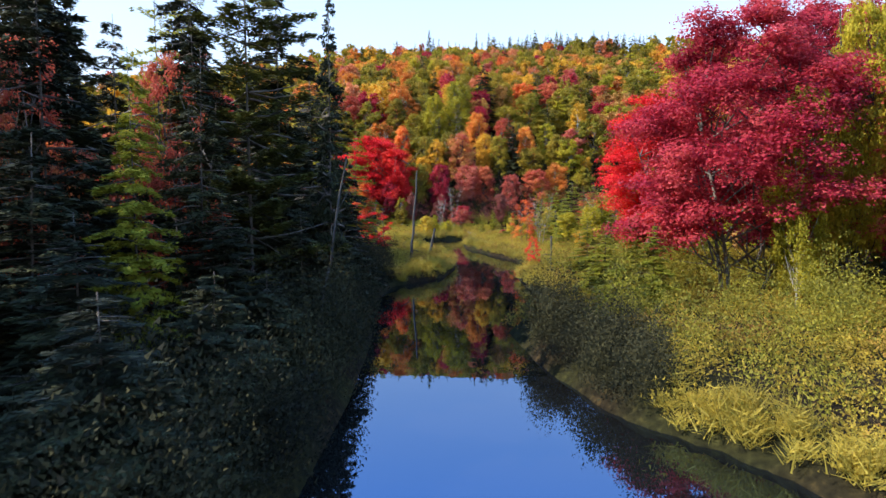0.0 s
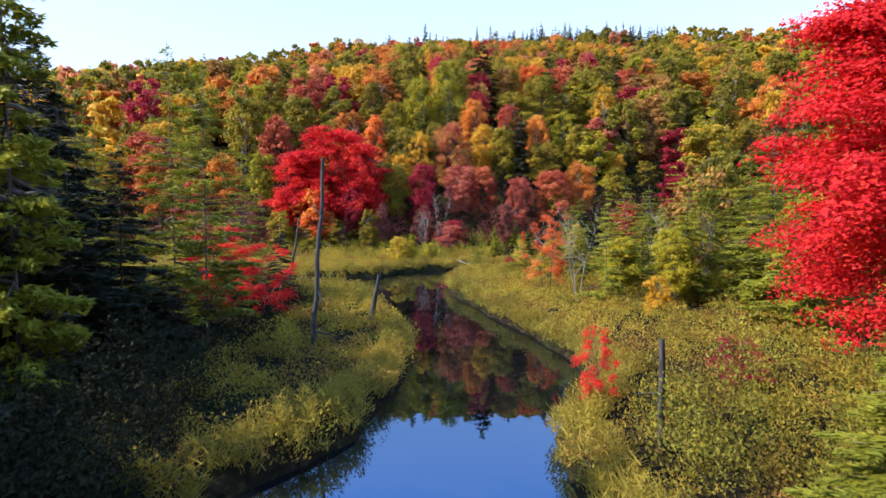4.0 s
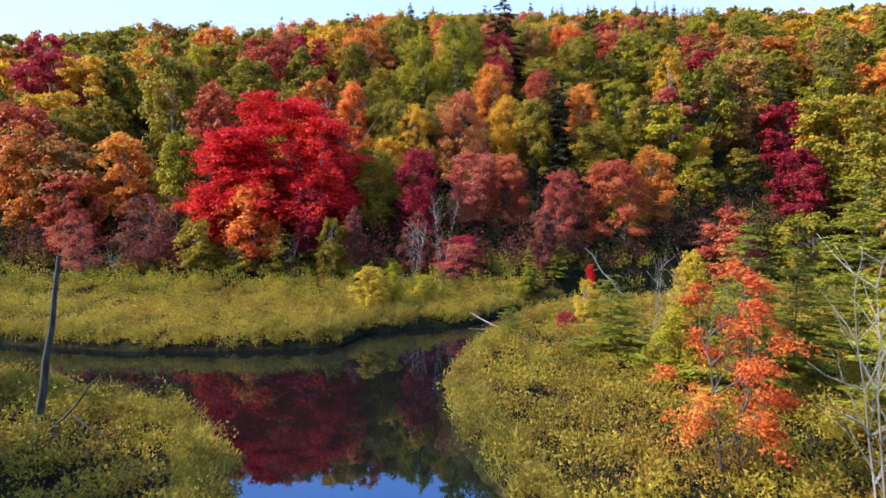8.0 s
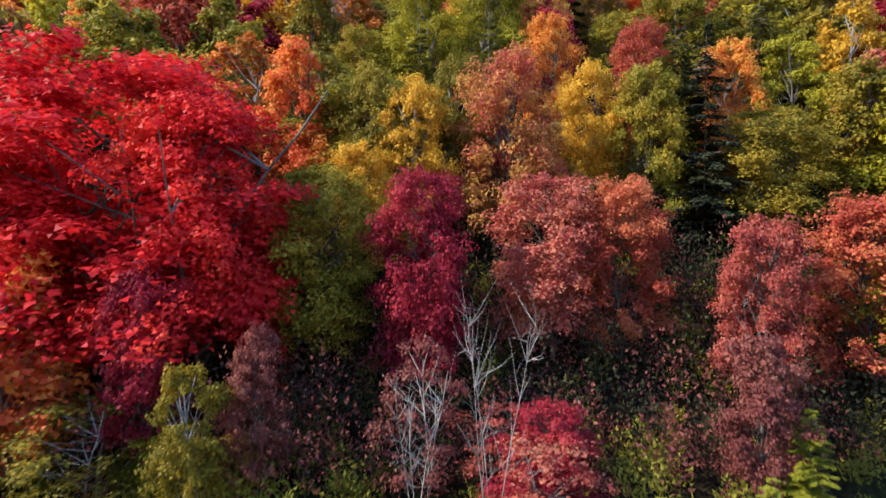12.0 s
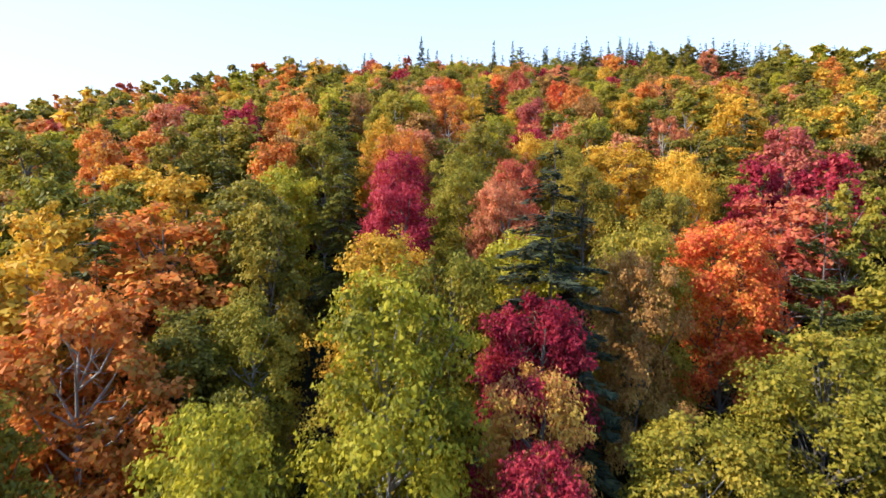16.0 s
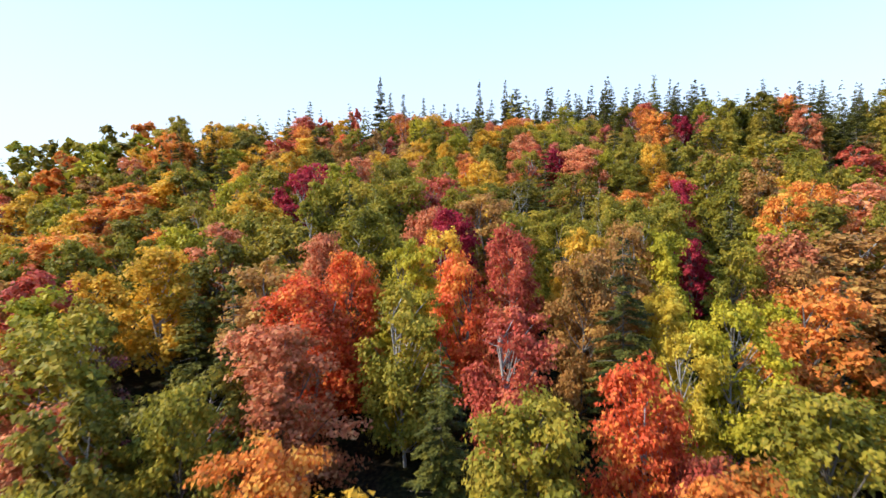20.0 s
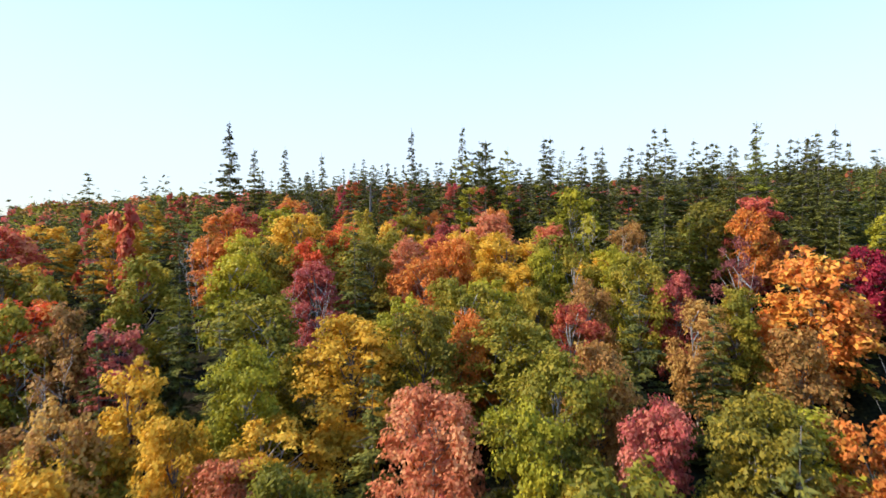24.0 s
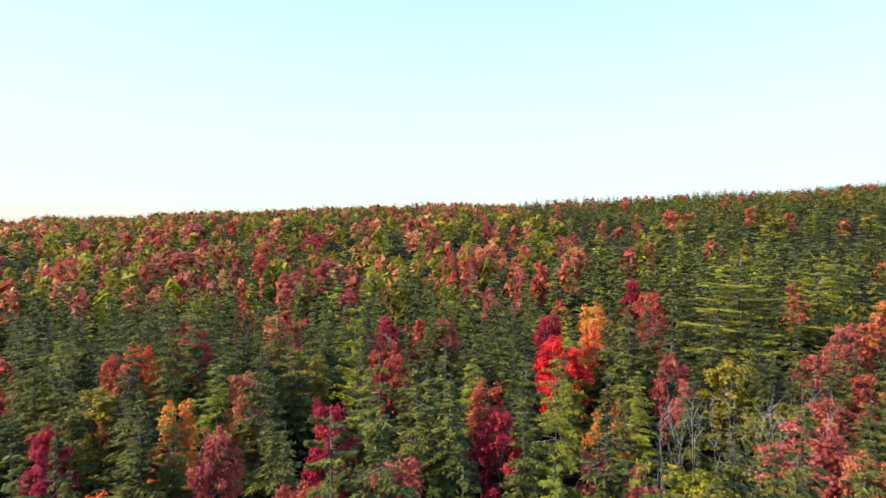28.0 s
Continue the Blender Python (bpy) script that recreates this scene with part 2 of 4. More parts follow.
# ---- mesh helpers ----
def mesh_of(name, verts, quads, mat=None, smooth=False):
    """A mesh from arrays of corners and faces, all with three or all with four corners."""
    verts, quads = np.asarray(verts, np.float32), np.asarray(quads, np.int32)
    me = bpy.data.meshes.new(name)
    me.vertices.add(len(verts))
    me.vertices.foreach_set("co", verts.ravel())
    me.loops.add(quads.size)
    me.loops.foreach_set("vertex_index", quads.ravel())
    me.polygons.add(len(quads))
    me.polygons.foreach_set("loop_start", np.arange(0, quads.size, quads.shape[1], dtype=np.int32))
    if smooth:
        me.polygons.foreach_set("use_smooth", np.ones(len(quads), bool))
    me.update(calc_edges=True)
    if mat:
        me.materials.append(mat)
    return me


def unit(v):
    return v / np.maximum(np.linalg.norm(v, axis=-1, keepdims=True), 1e-9)


def blades(centre, along, across, length, width):
    """Leaf blades, one by one. Returns corners and faces."""
    along, across = unit(along), unit(across)
    length, width = np.asarray(length)[:, None], np.asarray(width)[:, None]
    base = centre - along * length * 0.4
    v = np.stack([base + across * width * 0.55, centre + along * length * 0.6, base - across * width * 0.55], 1)
    return v.reshape(-1, 3), np.arange(v.size // 3).reshape(-1, 3)


def tubes(paths, sides=5):
    """Tapered limbs. paths: lists of (x, y, z, radius). Returns corners and faces."""
    verts, faces, at = [], [], 0
    for path in paths:
        p = np.array(path, float)
        way = unit(np.gradient(p[:, :3], axis=0))
        side = unit(np.cross(way, [0.31, 0.87, 0.13] if abs(way[0, 2]) > 0.8 else [0, 0, 1]))
        up = np.cross(side, way)
        ang = np.linspace(0, 2 * np.pi, sides, endpoint=False)
        ring = p[:, None, :3] + p[:, None, 3:] * (np.cos(ang)[None, :, None] * side[:, None] + np.sin(ang)[None, :, None] * up[:, None])
        verts.append(ring.reshape(-1, 3))
        for i in range(len(p) - 1):
            for j in range(sides):
                k = (j + 1) % sides
                faces.append((at + i * sides + j, at + i * sides + k, at + (i + 1) * sides + k, at + (i + 1) * sides + j))
        if sides == 4:
            faces.append(tuple(at + (len(p) - 1) * sides + j for j in range(4)))
        at += len(p) * sides
    return np.concatenate(verts), np.array(faces)


def limb(rng, start, way, length, radius, bends=4, sway=0.12, tip=0.25):
    p, way, out = np.array(start, float), np.array(way, float), []
    for i in range(bends + 1):
        out.append((*p, radius * (1 - (1 - tip) * i / bends)))
        way = unit(way + rng.normal(0, sway, 3))
        p = p + way * length / bends
    return out


# Crowns and trunks are one metre wide and TALL or SPIRE metres high, and are scaled to each tree.
TALL, SPIRE = 1.7, 3.0


def crown_plan(seed, low, lobes):
    """Where the boughs of a broad crown end: an uneven dome of rounded masses."""
    rng = np.random.default_rng(seed)
    t = (np.arange(lobes) + rng.random(lobes)) / lobes
    reach = 0.37 * np.sqrt(np.maximum(1 - ((t - 0.36) / 0.68) ** 2, 0.02)) * rng.uniform(0.52, 1.2, lobes)
    a = np.arange(lobes) * 2.4 + rng.normal(0, 0.5, lobes)
    r = reach * rng.uniform(0.35, 1, lobes) ** 0.5
    c = np.stack([r * np.cos(a), r * np.sin(a), TALL * (low + (0.88 - low) * t)], 1)
    return c, rng.uniform(0.09, 0.175, lobes) * (1.1 - 0.3 * t)


def broad_crown(seed, leaves, size, low=0.22, lobes=13, loose=0.25, puff=1.0):
    """Boughs ending in many leafy sprays, each flat and ragged, with gaps between them."""
    cs, rs = crown_plan(seed, low, lobes)
    rs = rs * puff
    rng = np.random.default_rng(seed + 7000)
    many = 11
    way = unit(rng.normal(0, 1, (lobes, many, 3)) + unit(cs * [1, 1, 0])[:, None] * 0.7 + [0, 0, 0.55])
    sprays = (cs[:, None] + way * (rs[:, None] * rng.uniform(0.5, 1.45, (lobes, many)))[..., None] * [1, 1, 0.8]).reshape(-1, 3)
    girth = (rs[:, None] * rng.uniform(0.26, 0.52, (lobes, many))).ravel()
    out = unit(way.reshape(-1, 3) * [1, 1, 0.35])
    pick = rng.choice(len(girth), leaves, p=girth**2 / (girth**2).sum())
    off = rng.normal(0, 1, (leaves, 3))
    off = unit(off) * (np.minimum(np.linalg.norm(off, axis=1), 2.2) ** (0.5 + loose))[:, None] * [1, 1, 0.72]
    reach = (off * out[pick]).sum(1, keepdims=True)
    c = sprays[pick] + girth[pick][:, None] * (off * 0.72 + reach * out[pick] * 0.55)
    c[:, 2] -= 0.35 * girth[pick] * np.maximum(reach[:, 0], 0) ** 2 * 0.5
    face = unit(off * 0.45 + out[pick] * 0.35 + [0, 0, 0.6] + rng.normal(0, 0.5, (leaves, 3)))
    along = np.cross(face, rng.normal(0, 1, (leaves, 3)))
    s = size * rng.uniform(0.6, 1.4, leaves)
    return blades(c, along, np.cross(along, face), s * 1.25, s * 1.0)


def broad_trunk(seed, stems=1, low=0.14, lobes=20, wide=0.02):
    """Stems that lean apart, with a limb to each bough of the crown."""
    rng = np.random.default_rng(seed + 500)
    cs, rs = crown_plan(seed, low, lobes)
    paths, mains = [], []
    for s in range(stems):
        lean = rng.normal(0, 0.05 + 0.07 * (stems > 1), 2)
        main = limb(rng, (lean[0] * 0.4, lean[1] * 0.4, -0.05), (lean[0], lean[1], 1), TALL * 0.86, wide * (1 if stems == 1 else 0.7), 8, 0.05, 0.22)
        paths.append(main)
        mains.append(main)
    for i, c in enumerate(cs):
        main = mains[i % stems]
        k = int(np.clip(round(8 * (c[2] / TALL - 0.16) / 0.86), 1, 7))
        a = np.array(main[k][:3])
        mid = a + (c - a) * 0.5 + [0, 0, -0.03] + rng.normal(0, 0.015, 3)
        tip = a + (c - a) * 1.15
        paths.append([(*a, wide * 0.42), (*mid, wide * 0.28), (*c, wide * 0.16), (*tip, wide * 0.07)])
        for j in range(2):
            w = unit(rng.normal(0, 1, 3) + [0, 0, 0.5])
            paths.append([(*mid, wide * 0.16), (*(mid + w * 0.08), wide * 0.1), (*(mid + w * 0.17 + [0, 0, 0.02]), wide * 0.05)])
    return tubes(paths, 5)


def conifer_crown(seed, leaves, size, low=0.08, slim=1.0, gaps=0.15, droop=0.25, power=0.85, tiers=24, each=7, rise=0.1, tilt=0.45):
    """Whorls of flat feathered boughs, each sagging and a little upturned at its tip."""
    rng = np.random.default_rng(seed)
    boughs = []
    for i in range(tiers):
        h = low + (0.985 - low) * (i + rng.uniform(-0.35, 0.35)) / tiers
        reach = 0.5 * slim * max(1 - (h - low) / (1 - low), 0.02) ** power + 0.018
        for j in range(each if i < tiers * 0.8 else 5):
            if rng.random() < gaps and i < tiers * 0.85:
                continue
            boughs.append((h + rng.normal(0, 0.006), rng.random() * 6.283, reach * rng.uniform(0.55, 1.15), droop * rng.uniform(0.6, 1.5)))
    b = np.array(boughs)
    per = np.maximum(b[:, 2], 0.1) ** 1.3
    pick = rng.choice(len(b), leaves, p=per / per.sum())
    h, a, reach, sag = b[pick].T
    k = 0.12 + 0.88 * rng.random(leaves) ** 0.75
    side = rng.uniform(-1, 1, leaves)
    wide = side * (0.34 * reach * (1.08 - k) + 0.012)
    out = np.stack([np.cos(a), np.sin(a), np.zeros(leaves)], 1)
    flank = np.stack([-np.sin(a), np.cos(a), np.zeros(leaves)], 1)
    c = out * (k * reach)[:, None] + flank * wide[:, None]
    c[:, 2] = SPIRE * h + reach * (rise * k - sag * k**1.6 - 0.25 * np.abs(wide) / reach) + rng.normal(0, 0.012, leaves)
    along = out * 0.9 + flank * (np.sign(side) * 0.75)[:, None] + rng.normal(0, 0.3, (leaves, 3)) + np.stack([0 * sag, 0 * sag, 0.1 - sag], 1) * 0.6
    face = rng.normal(0, tilt, (leaves, 3)) + [0, 0, 1] + out * 0.25
    s = size * rng.uniform(0.6, 1.3, leaves) * (0.6 + 0.55 * (1 - h))
    return blades(c, along, np.cross(along, face), s * 1.5, s * 0.6)


def conifer_trunk(seed, wide=0.014, stubs=18, low=0.1):
    rng = np.random.default_rng(seed + 900)
    main = limb(rng, (0, 0, -0.03), (0, 0, 1), 1.02, wide, 6, 0.008, 0.15)
    paths = [main]
    for i in range(stubs):
        h = rng.uniform(low, 0.9)
        a = rng.random() * 6.283
        paths.append(limb(rng, (0, 0, h), (np.cos(a), np.sin(a), rng.uniform(-0.1, 0.02)), 0.42 * (1 - h) + 0.05, wide * 0.22, 2, 0.06, 0.3))
    v, f = tubes(paths, 4)
    return v * [1, 1, SPIRE], f


def bare_tree(seed, stems=3, spread=0.3, twigs=14, wide=0.0065):
    rng = np.random.default_rng(seed + 1300)
    paths = []
    for s in range(stems):
        a = s * 2.3 + rng.random()
        main = limb(rng, (0.02 * np.cos(a), 0.02 * np.sin(a), -0.02), (spread * np.cos(a), spread * np.sin(a), 1), rng.uniform(0.8, 1.0), wide, 6, 0.07, 0.2)
        paths.append(main)
        for i in range(twigs):
            k = rng.integers(2, 7)
            b = rng.random() * 6.283
            side = limb(rng, main[min(k, 6)][:3], (np.cos(b), np.sin(b), rng.uniform(0.4, 1.6)), rng.uniform(0.15, 0.36), wide * 0.4, 3, 0.2, 0.2)
            paths.append(side)
            c = rng.random() * 6.283
            paths.append(limb(rng, side[1][:3], (np.cos(c), np.sin(c), rng.uniform(0.3, 1.4)), rng.uniform(0.08, 0.18), wide * 0.2, 2, 0.2, 0.3))
    return tubes(paths, 4)


def dead_trunk(seed, wide=0.03, stubs=7, lean=0.0):
    rng = np.random.default_rng(seed + 1700)
    main = limb(rng, (0, 0, -0.06), (lean, 0, 1), 1.06, wide, 8, 0.03, 0.3)
    paths = [main]
    for i in range(stubs):
        k = rng.integers(2, 8)
        a = rng.random() * 6.283
        paths.append(limb(rng, main[k][:3], (np.cos(a), np.sin(a), rng.uniform(-0.2, 0.5)), rng.uniform(0.04, 0.14), wide * 0.25, 2, 0.2, 0.3))
    return tubes(paths, 6)


def pair(name, crown, trunk, bark):
    """A crown and a trunk as shared meshes."""
    return mesh_of(name + "_crown", *crown), mesh_of(name + "_trunk", *trunk, bark, True)


def broads(name, seed, count, leaves, size, low=0.13, lobes=26, loose=0.3, puff=1.0, stems=1, wide=0.02, barks=(None,)):
    """Several broad trees of one grain of foliage."""
    some = []
    for i in range(count):
        n, at = lobes + 4 * (i % 3), low + 0.035 * (i % 3)
        some.append(pair(name, broad_crown(seed + i, leaves, size, at, n, loose, puff), broad_trunk(seed + i, stems, at, n, wide), barks[i % len(barks)] or BARK))
    return some


BROAD = broads("broad", 0, 6, 8800, 0.033, barks=(PALE, BARK))
CLOSE = broads("close", 10, 5, 16000, 0.0245, lobes=32, barks=(PALE, BARK))
NEARBY = broads("nearby", 30, 4, 30000, 0.0172, lobes=36, barks=(PALE, BARK))
FILL = broads("wood", 20, 5, 8000, 0.034, lobes=24, barks=(BARK, PALE))
FINE = broads("fine", 40, 3, 40000, 0.0165, lobes=38, loose=0.4, stems=3, wide=0.016)
MAPLE = broads("maple", 50, 2, 110000, 0.0092, low=0.16, lobes=54, loose=0.4, puff=0.8, stems=4, wide=0.013)
THIN = broads("thin", 60, 5, 4200, 0.022, low=0.12, lobes=22, loose=0.7, puff=0.75, stems=2, wide=0.014, barks=(PALE,))
WISPY = broads("wispy", 70, 3, 9000, 0.0145, low=0.14, lobes=17, loose=0.6, puff=0.7, stems=2, wide=0.012)
SPRUCE = [pair("spruce", conifer_crown(80 + i, 4200, 0.062, gaps=0.1 + 0.05 * i, power=0.75 + 0.05 * i), conifer_trunk(80 + i), BARK) for i in range(6)]
SPRUCE_FINE = [pair("spruce_fine", conifer_crown(100 + i, 20000, 0.036, gaps=0.14, droop=0.3, power=0.7), conifer_trunk(100 + i, 0.014, 40), BARK) for i in range(3)]
SPARSE = [pair("sparse", conifer_crown(120 + i, 12000, 0.046, low=0.05, gaps=0.18, droop=0.16, power=0.8, tiers=30, each=7), conifer_trunk(120 + i, 0.022, 40), BARK) for i in range(3)]
PINE = [pair("pine", conifer_crown(140 + i, 9000, 0.046, low=0.15, gaps=0.35, droop=0.0, power=0.55, tiers=15, rise=0.3), conifer_trunk(140 + i, 0.018, 14), BARK) for i in range(3)]
PINE_FINE = [pair("pine_fine", conifer_crown(150, 26000, 0.024, low=0.12, gaps=0.3, droop=0.0, power=0.5, tiers=16, rise=0.25), conifer_trunk(150, 0.014, 60), BARK)]
LARCH = [pair("larch", conifer_crown(160 + i, 9000, 0.036, low=0.1, gaps=0.25, droop=0.15, power=0.6), conifer_trunk(160 + i, 0.012, 40), BARK) for i in range(3)]
BARE = [mesh_of("bare", *bare_tree(180 + i), PALE, True) for i in range(4)]
SNAG = [mesh_of("snag", *dead_trunk(200 + i), DEAD, True) for i in range(3)]

SORT = {  # kind: shapes, thing's name, label, leaves
    "scarlet": (BROAD, "maple_tree", "bright scarlet red maple in full autumn colour"),
    "crimson": (BROAD, "maple_tree", "crimson autumn maple among the hillside trees"),
    "red": (BROAD, "maple_tree", "red autumn maple tree on the wooded slope"),
    "pink": (BROAD, "maple_tree", "rose-red autumn maple with thinning leaves"),
    "salmon": (BROAD, "maple_tree", "salmon-coloured autumn maple on the slope"),
    "redorange": (BROAD, "maple_tree", "fiery red-orange autumn maple tree"),
    "orange": (BROAD, "maple_tree", "orange autumn maple tree among green neighbours"),
    "gold": (BROAD, "birch_tree", "golden-yellow autumn birch tree on the hillside"),
    "yellow": (BROAD, "birch_tree", "small bright yellow autumn birch tree"),
    "pinkgold": (BROAD, "maple_tree", "maple turning from gold to rose red"),
    "russet": (BROAD, "oak_tree", "russet-brown broadleaf tree turning in autumn"),
    "mauve": (THIN, "maple_tree", "half-bare maroon maple at the forest edge"),
    "lime": (BROAD, "birch_tree", "yellow-green broadleaf tree starting to turn"),
    "olive": (BROAD, "aspen_tree", "olive-green broadleaf tree on the hillside"),
    "green": (BROAD, "aspen_tree", "dark green broadleaf tree not yet turned"),
    "spruce": (SPRUCE, "spruce_tree", "dark green conical spruce tree"),
    "sparse_spruce": (SPARSE, "spruce_tree", "tall thin spruce standing above the ridge"),
    "fir": (SPRUCE_FINE, "fir_tree", "fir tree with shade painted into its needles"),
    "pine": (PINE, "pine_tree", "dark green pine with open layered boughs"),
    "yellow_pine": (PINE, "pine_tree", "yellow-green pine with sunlit layered boughs"),
    "larch": (LARCH, "larch_tree", "light green feathery larch tree"),
}
turns = random.Random(7)


def line_x(y):
    """The line along which the valley and the hill are flown over."""
    return np.interp(y, [0, 60, 130, 210, 300], [1, 1.5, 9, 22, 32])


def tree(name, label, crown, trunk, leaves, x, y, h, w, tall=1.0, group="hillside trees"):
    """One tree: its trunk with limbs, and its crown of leaves."""
    top = new(name)
    top.empty_display_size = 0.3
    top.matrix_world = pose(x, y, float(ground_z(x, y)) - 0.05, 0, 0, turns.uniform(0, 360)) @ Matrix.Diagonal((w, w * turns.uniform(0.9, 1.1), h / tall, 1))
    tagged(top, label, "tree", group)
    part = new("trunk", trunk)
    part.parent = top
    if crown:
        leafy = new("crown", crown)
        leafy.parent = top
        if not crown.materials:
            crown.materials.append(leaves)
        leafy.material_slots[0].link = "OBJECT"
        leafy.material_slots[0].material = leaves
    return top


def grow(kind, x, y, h, w, fine=None, group="hillside trees", label=""):
    if kind in ("bare", "snag"):
        text = label or ("leafless pale grey tree with bare twigs" if kind == "bare" else "weathered grey dead trunk with broken stubs")
        wide = max(w, 0.45 * h) if kind == "bare" else h
        return tree("bare_tree" if kind == "bare" else "dead_tree", text, None, turns.choice(BARE if kind == "bare" else SNAG), None, x, y, h, wide, group=group)
    shapes, name, text = SORT[kind]
    if shapes is BROAD and not fine:
        w = min(max(w, (0.4 if y < 225 else 0.36) * h), 0.9 * h)
        aside = abs(x - line_x(y))
        shapes = BROAD if aside < 18 + 0.08 * max(y - 70, 0) or (y > 200 and -8 < x < 60) else FILL
        if aside < 12 and y < 208:
            shapes = NEARBY if y < 112 and aside < 9 else CLOSE
    if kind == "spruce":
        w = max(w, 0.36 * h)
        if y < 140 and abs(x - line_x(y)) < 12:
            shapes = SPRUCE_FINE
    if kind == "yellow_pine" and w > 4:
        shapes = PINE_FINE
    if kind == "sparse_spruce":
        w *= 1.5
    if fine is THIN and w < 2.2:
        fine = CLOSE
    crown, trunk = turns.choice(fine or shapes)
    leaves = LEAF["spruce" if kind == "sparse_spruce" else kind]
    return tree(name, label or text, crown, trunk, leaves, x, y, h, w * 1.1, SPIRE if (fine or shapes)[0][0].name.split("_")[0] in ("spruce", "sparse", "pine", "larch") else TALL, group)


# ---- ground and water ----
def spaced(fine0, fine1, step, low, high, growth=1.16):
    mid = list(np.arange(fine0, fine1 + step, step))
    up, s = [mid[-1]], step
    while up[-1] < high:
        s *= growth
        up.append(up[-1] + s)
    down, s = [mid[0]], step
    while down[-1] > low:
        s *= growth
        down.append(down[-1] - s)
    return np.array(sorted(down[1:]) + mid + up[1:])


def build_ground():
    xs, ys = spaced(-20, 22, 0.5, -2200, 2200), spaced(-4, 76, 0.5, -600, 2600, 1.1)
    gx, gy = np.meshgrid(xs, ys)
    verts = np.stack([gx, gy, ground_z(gx, gy)], -1).reshape(-1, 3)
    n, m = len(xs), len(ys)
    i = (np.arange(m - 1)[:, None] * n + np.arange(n - 1)[None]).ravel()
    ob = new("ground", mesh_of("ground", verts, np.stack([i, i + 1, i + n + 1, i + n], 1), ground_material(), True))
    tagged(ob, "forest floor of leaf litter and boggy stream banks", "ground", kind="structure")
    wx, wy = np.meshgrid(np.linspace(-20, 30, 26), np.linspace(-40, 78, 60))
    verts = np.stack([wx, wy, 0 * wx], -1).reshape(-1, 3)
    i = (np.arange(59)[:, None] * 26 + np.arange(25)[None]).ravel()
    ob = new("water", mesh_of("water", verts, np.stack([i, i + 1, i + 27, i + 26], 1), water_material(), True))
    tagged(ob, "dark still stream mirroring the autumn trees and sky", "stream", kind="structure")


build_ground()


# ---- bog shrubs and sedge along the banks ----
def shrub_field(name, label, mat, seed, count, box, tall, keep, leaves=60, size=0.085, radius=0.36, slim=0.75):
    """Low bog shrubs as one mesh: clumps of small upright leaves on short stems."""
    rng = np.random.default_rng(seed)
    x, y = rng.uniform(box[0], box[1], count), rng.uniform(box[2], box[3], count)
    d = shore(x, y)
    patch = np.sin(x * 0.9 + seed) * np.sin(y * 0.7 + 2 * seed) + 0.6 * np.sin(x * 2.3 - y * 1.7 + seed)
    ok = (d > 0.1) & keep(x, y, d, patch)
    x, y, patch = x[ok], y[ok], patch[ok]
    z, n = ground_z(x, y), ok.sum()
    h = tall * rng.uniform(0.4, 1.5, n) * (1 + 0.3 * patch)
    who = np.repeat(np.arange(n), leaves)
    m = len(who)
    a, r = rng.random(m) * 6.283, radius * np.sqrt(rng.random(m))
    up = rng.random(m) ** 0.6
    c = np.stack([x[who] + r * np.cos(a), y[who] + r * np.sin(a), z[who] + h[who] * up * (1 - 0.5 * (r / radius) ** 2) + 0.03], 1)
    along = np.stack([np.cos(a) * 0.8, np.sin(a) * 0.8, np.full(m, 0.9)], 1) + rng.normal(0, 0.5, (m, 3))
    across = np.cross(along, rng.normal(0, 1, (m, 3)))
    s = size * rng.uniform(0.6, 1.4, m)
    ob = new(name, mesh_of(name, *blades(c, along, across, s * 1.3, s * slim), mat))
    return tagged(ob, label, "shrubs", kind="stuff")


def open_bog(x, y, d, patch):
    left_wood = ((x < -4.0) & (y < 44)) | ((x < -1.0) & (y < 27))
    # Ellipse kept free for the bushes with the tree shadow in their colour.
    painted_shadow_spot = ((x - 3.0) / 1.5) ** 2 + ((y - 13.2) / 3.8) ** 2 < 1
    return ~left_wood & ~painted_shadow_spot & (y < 68.5 + 0.25 * np.clip(x - 6, 0, 20))


NEAR, BEYOND = (-16, 18, 3, 36), (-24, 22, 36, 71)
for some, seed, size, n in ((NEAR, 3, 0.044, 1.15), (BEYOND, 4, 0.052, 1.5)):
    shrub_field("bog_shrubs", "low golden-green bog shrubs covering the stream banks", LEAF["gale"], seed, int(3900 * n), some, 0.46, lambda x, y, d, p: open_bog(x, y, d, p) & (p > -1.3), 84, size)
    shrub_field("green_bog_shrubs", "green bog shrubs on the damp banks", LEAF["gale_green"], seed + 2, int(2600 * n), some, 0.52, lambda x, y, d, p: open_bog(x, y, d, p) & (p > 0.1), 60, size)
    shrub_field("rusty_bog_shrubs", "rusty brown bog shrubs at the water's edge", LEAF["gale_rust"], seed + 5, int(2600 * n), some, 0.44, lambda x, y, d, p: open_bog(x, y, d, p) & ((p > 0.5) | ((d < 0.7) & (p > 0))), 50, size)
    shrub_field("sedge", "tufts of dry sedge along the bank", LEAF["sedge"], seed + 8, int(16000 * n), some, 0.42, lambda x, y, d, p: open_bog(x, y, d, p) & (d < 0.9), 50, 0.22, 0.2, 0.07)
shrub_field("bend_shrubs", "golden-green bog shrubs crowding the bend", LEAF["gale"], 31, 2300, (-13, 13, 43, 69), 0.42, lambda x, y, d, p: open_bog(x, y, d, p), 110, 0.042, 0.3)
shrub_field("brown_bend_shrubs", "rust-brown bog shrubs crowding the bend", LEAF["gale_rust"], 37, 1300, (-13, 13, 30, 69), 0.5, lambda x, y, d, p: open_bog(x, y, d, p) & (p > -0.2), 100, 0.042, 0.3)
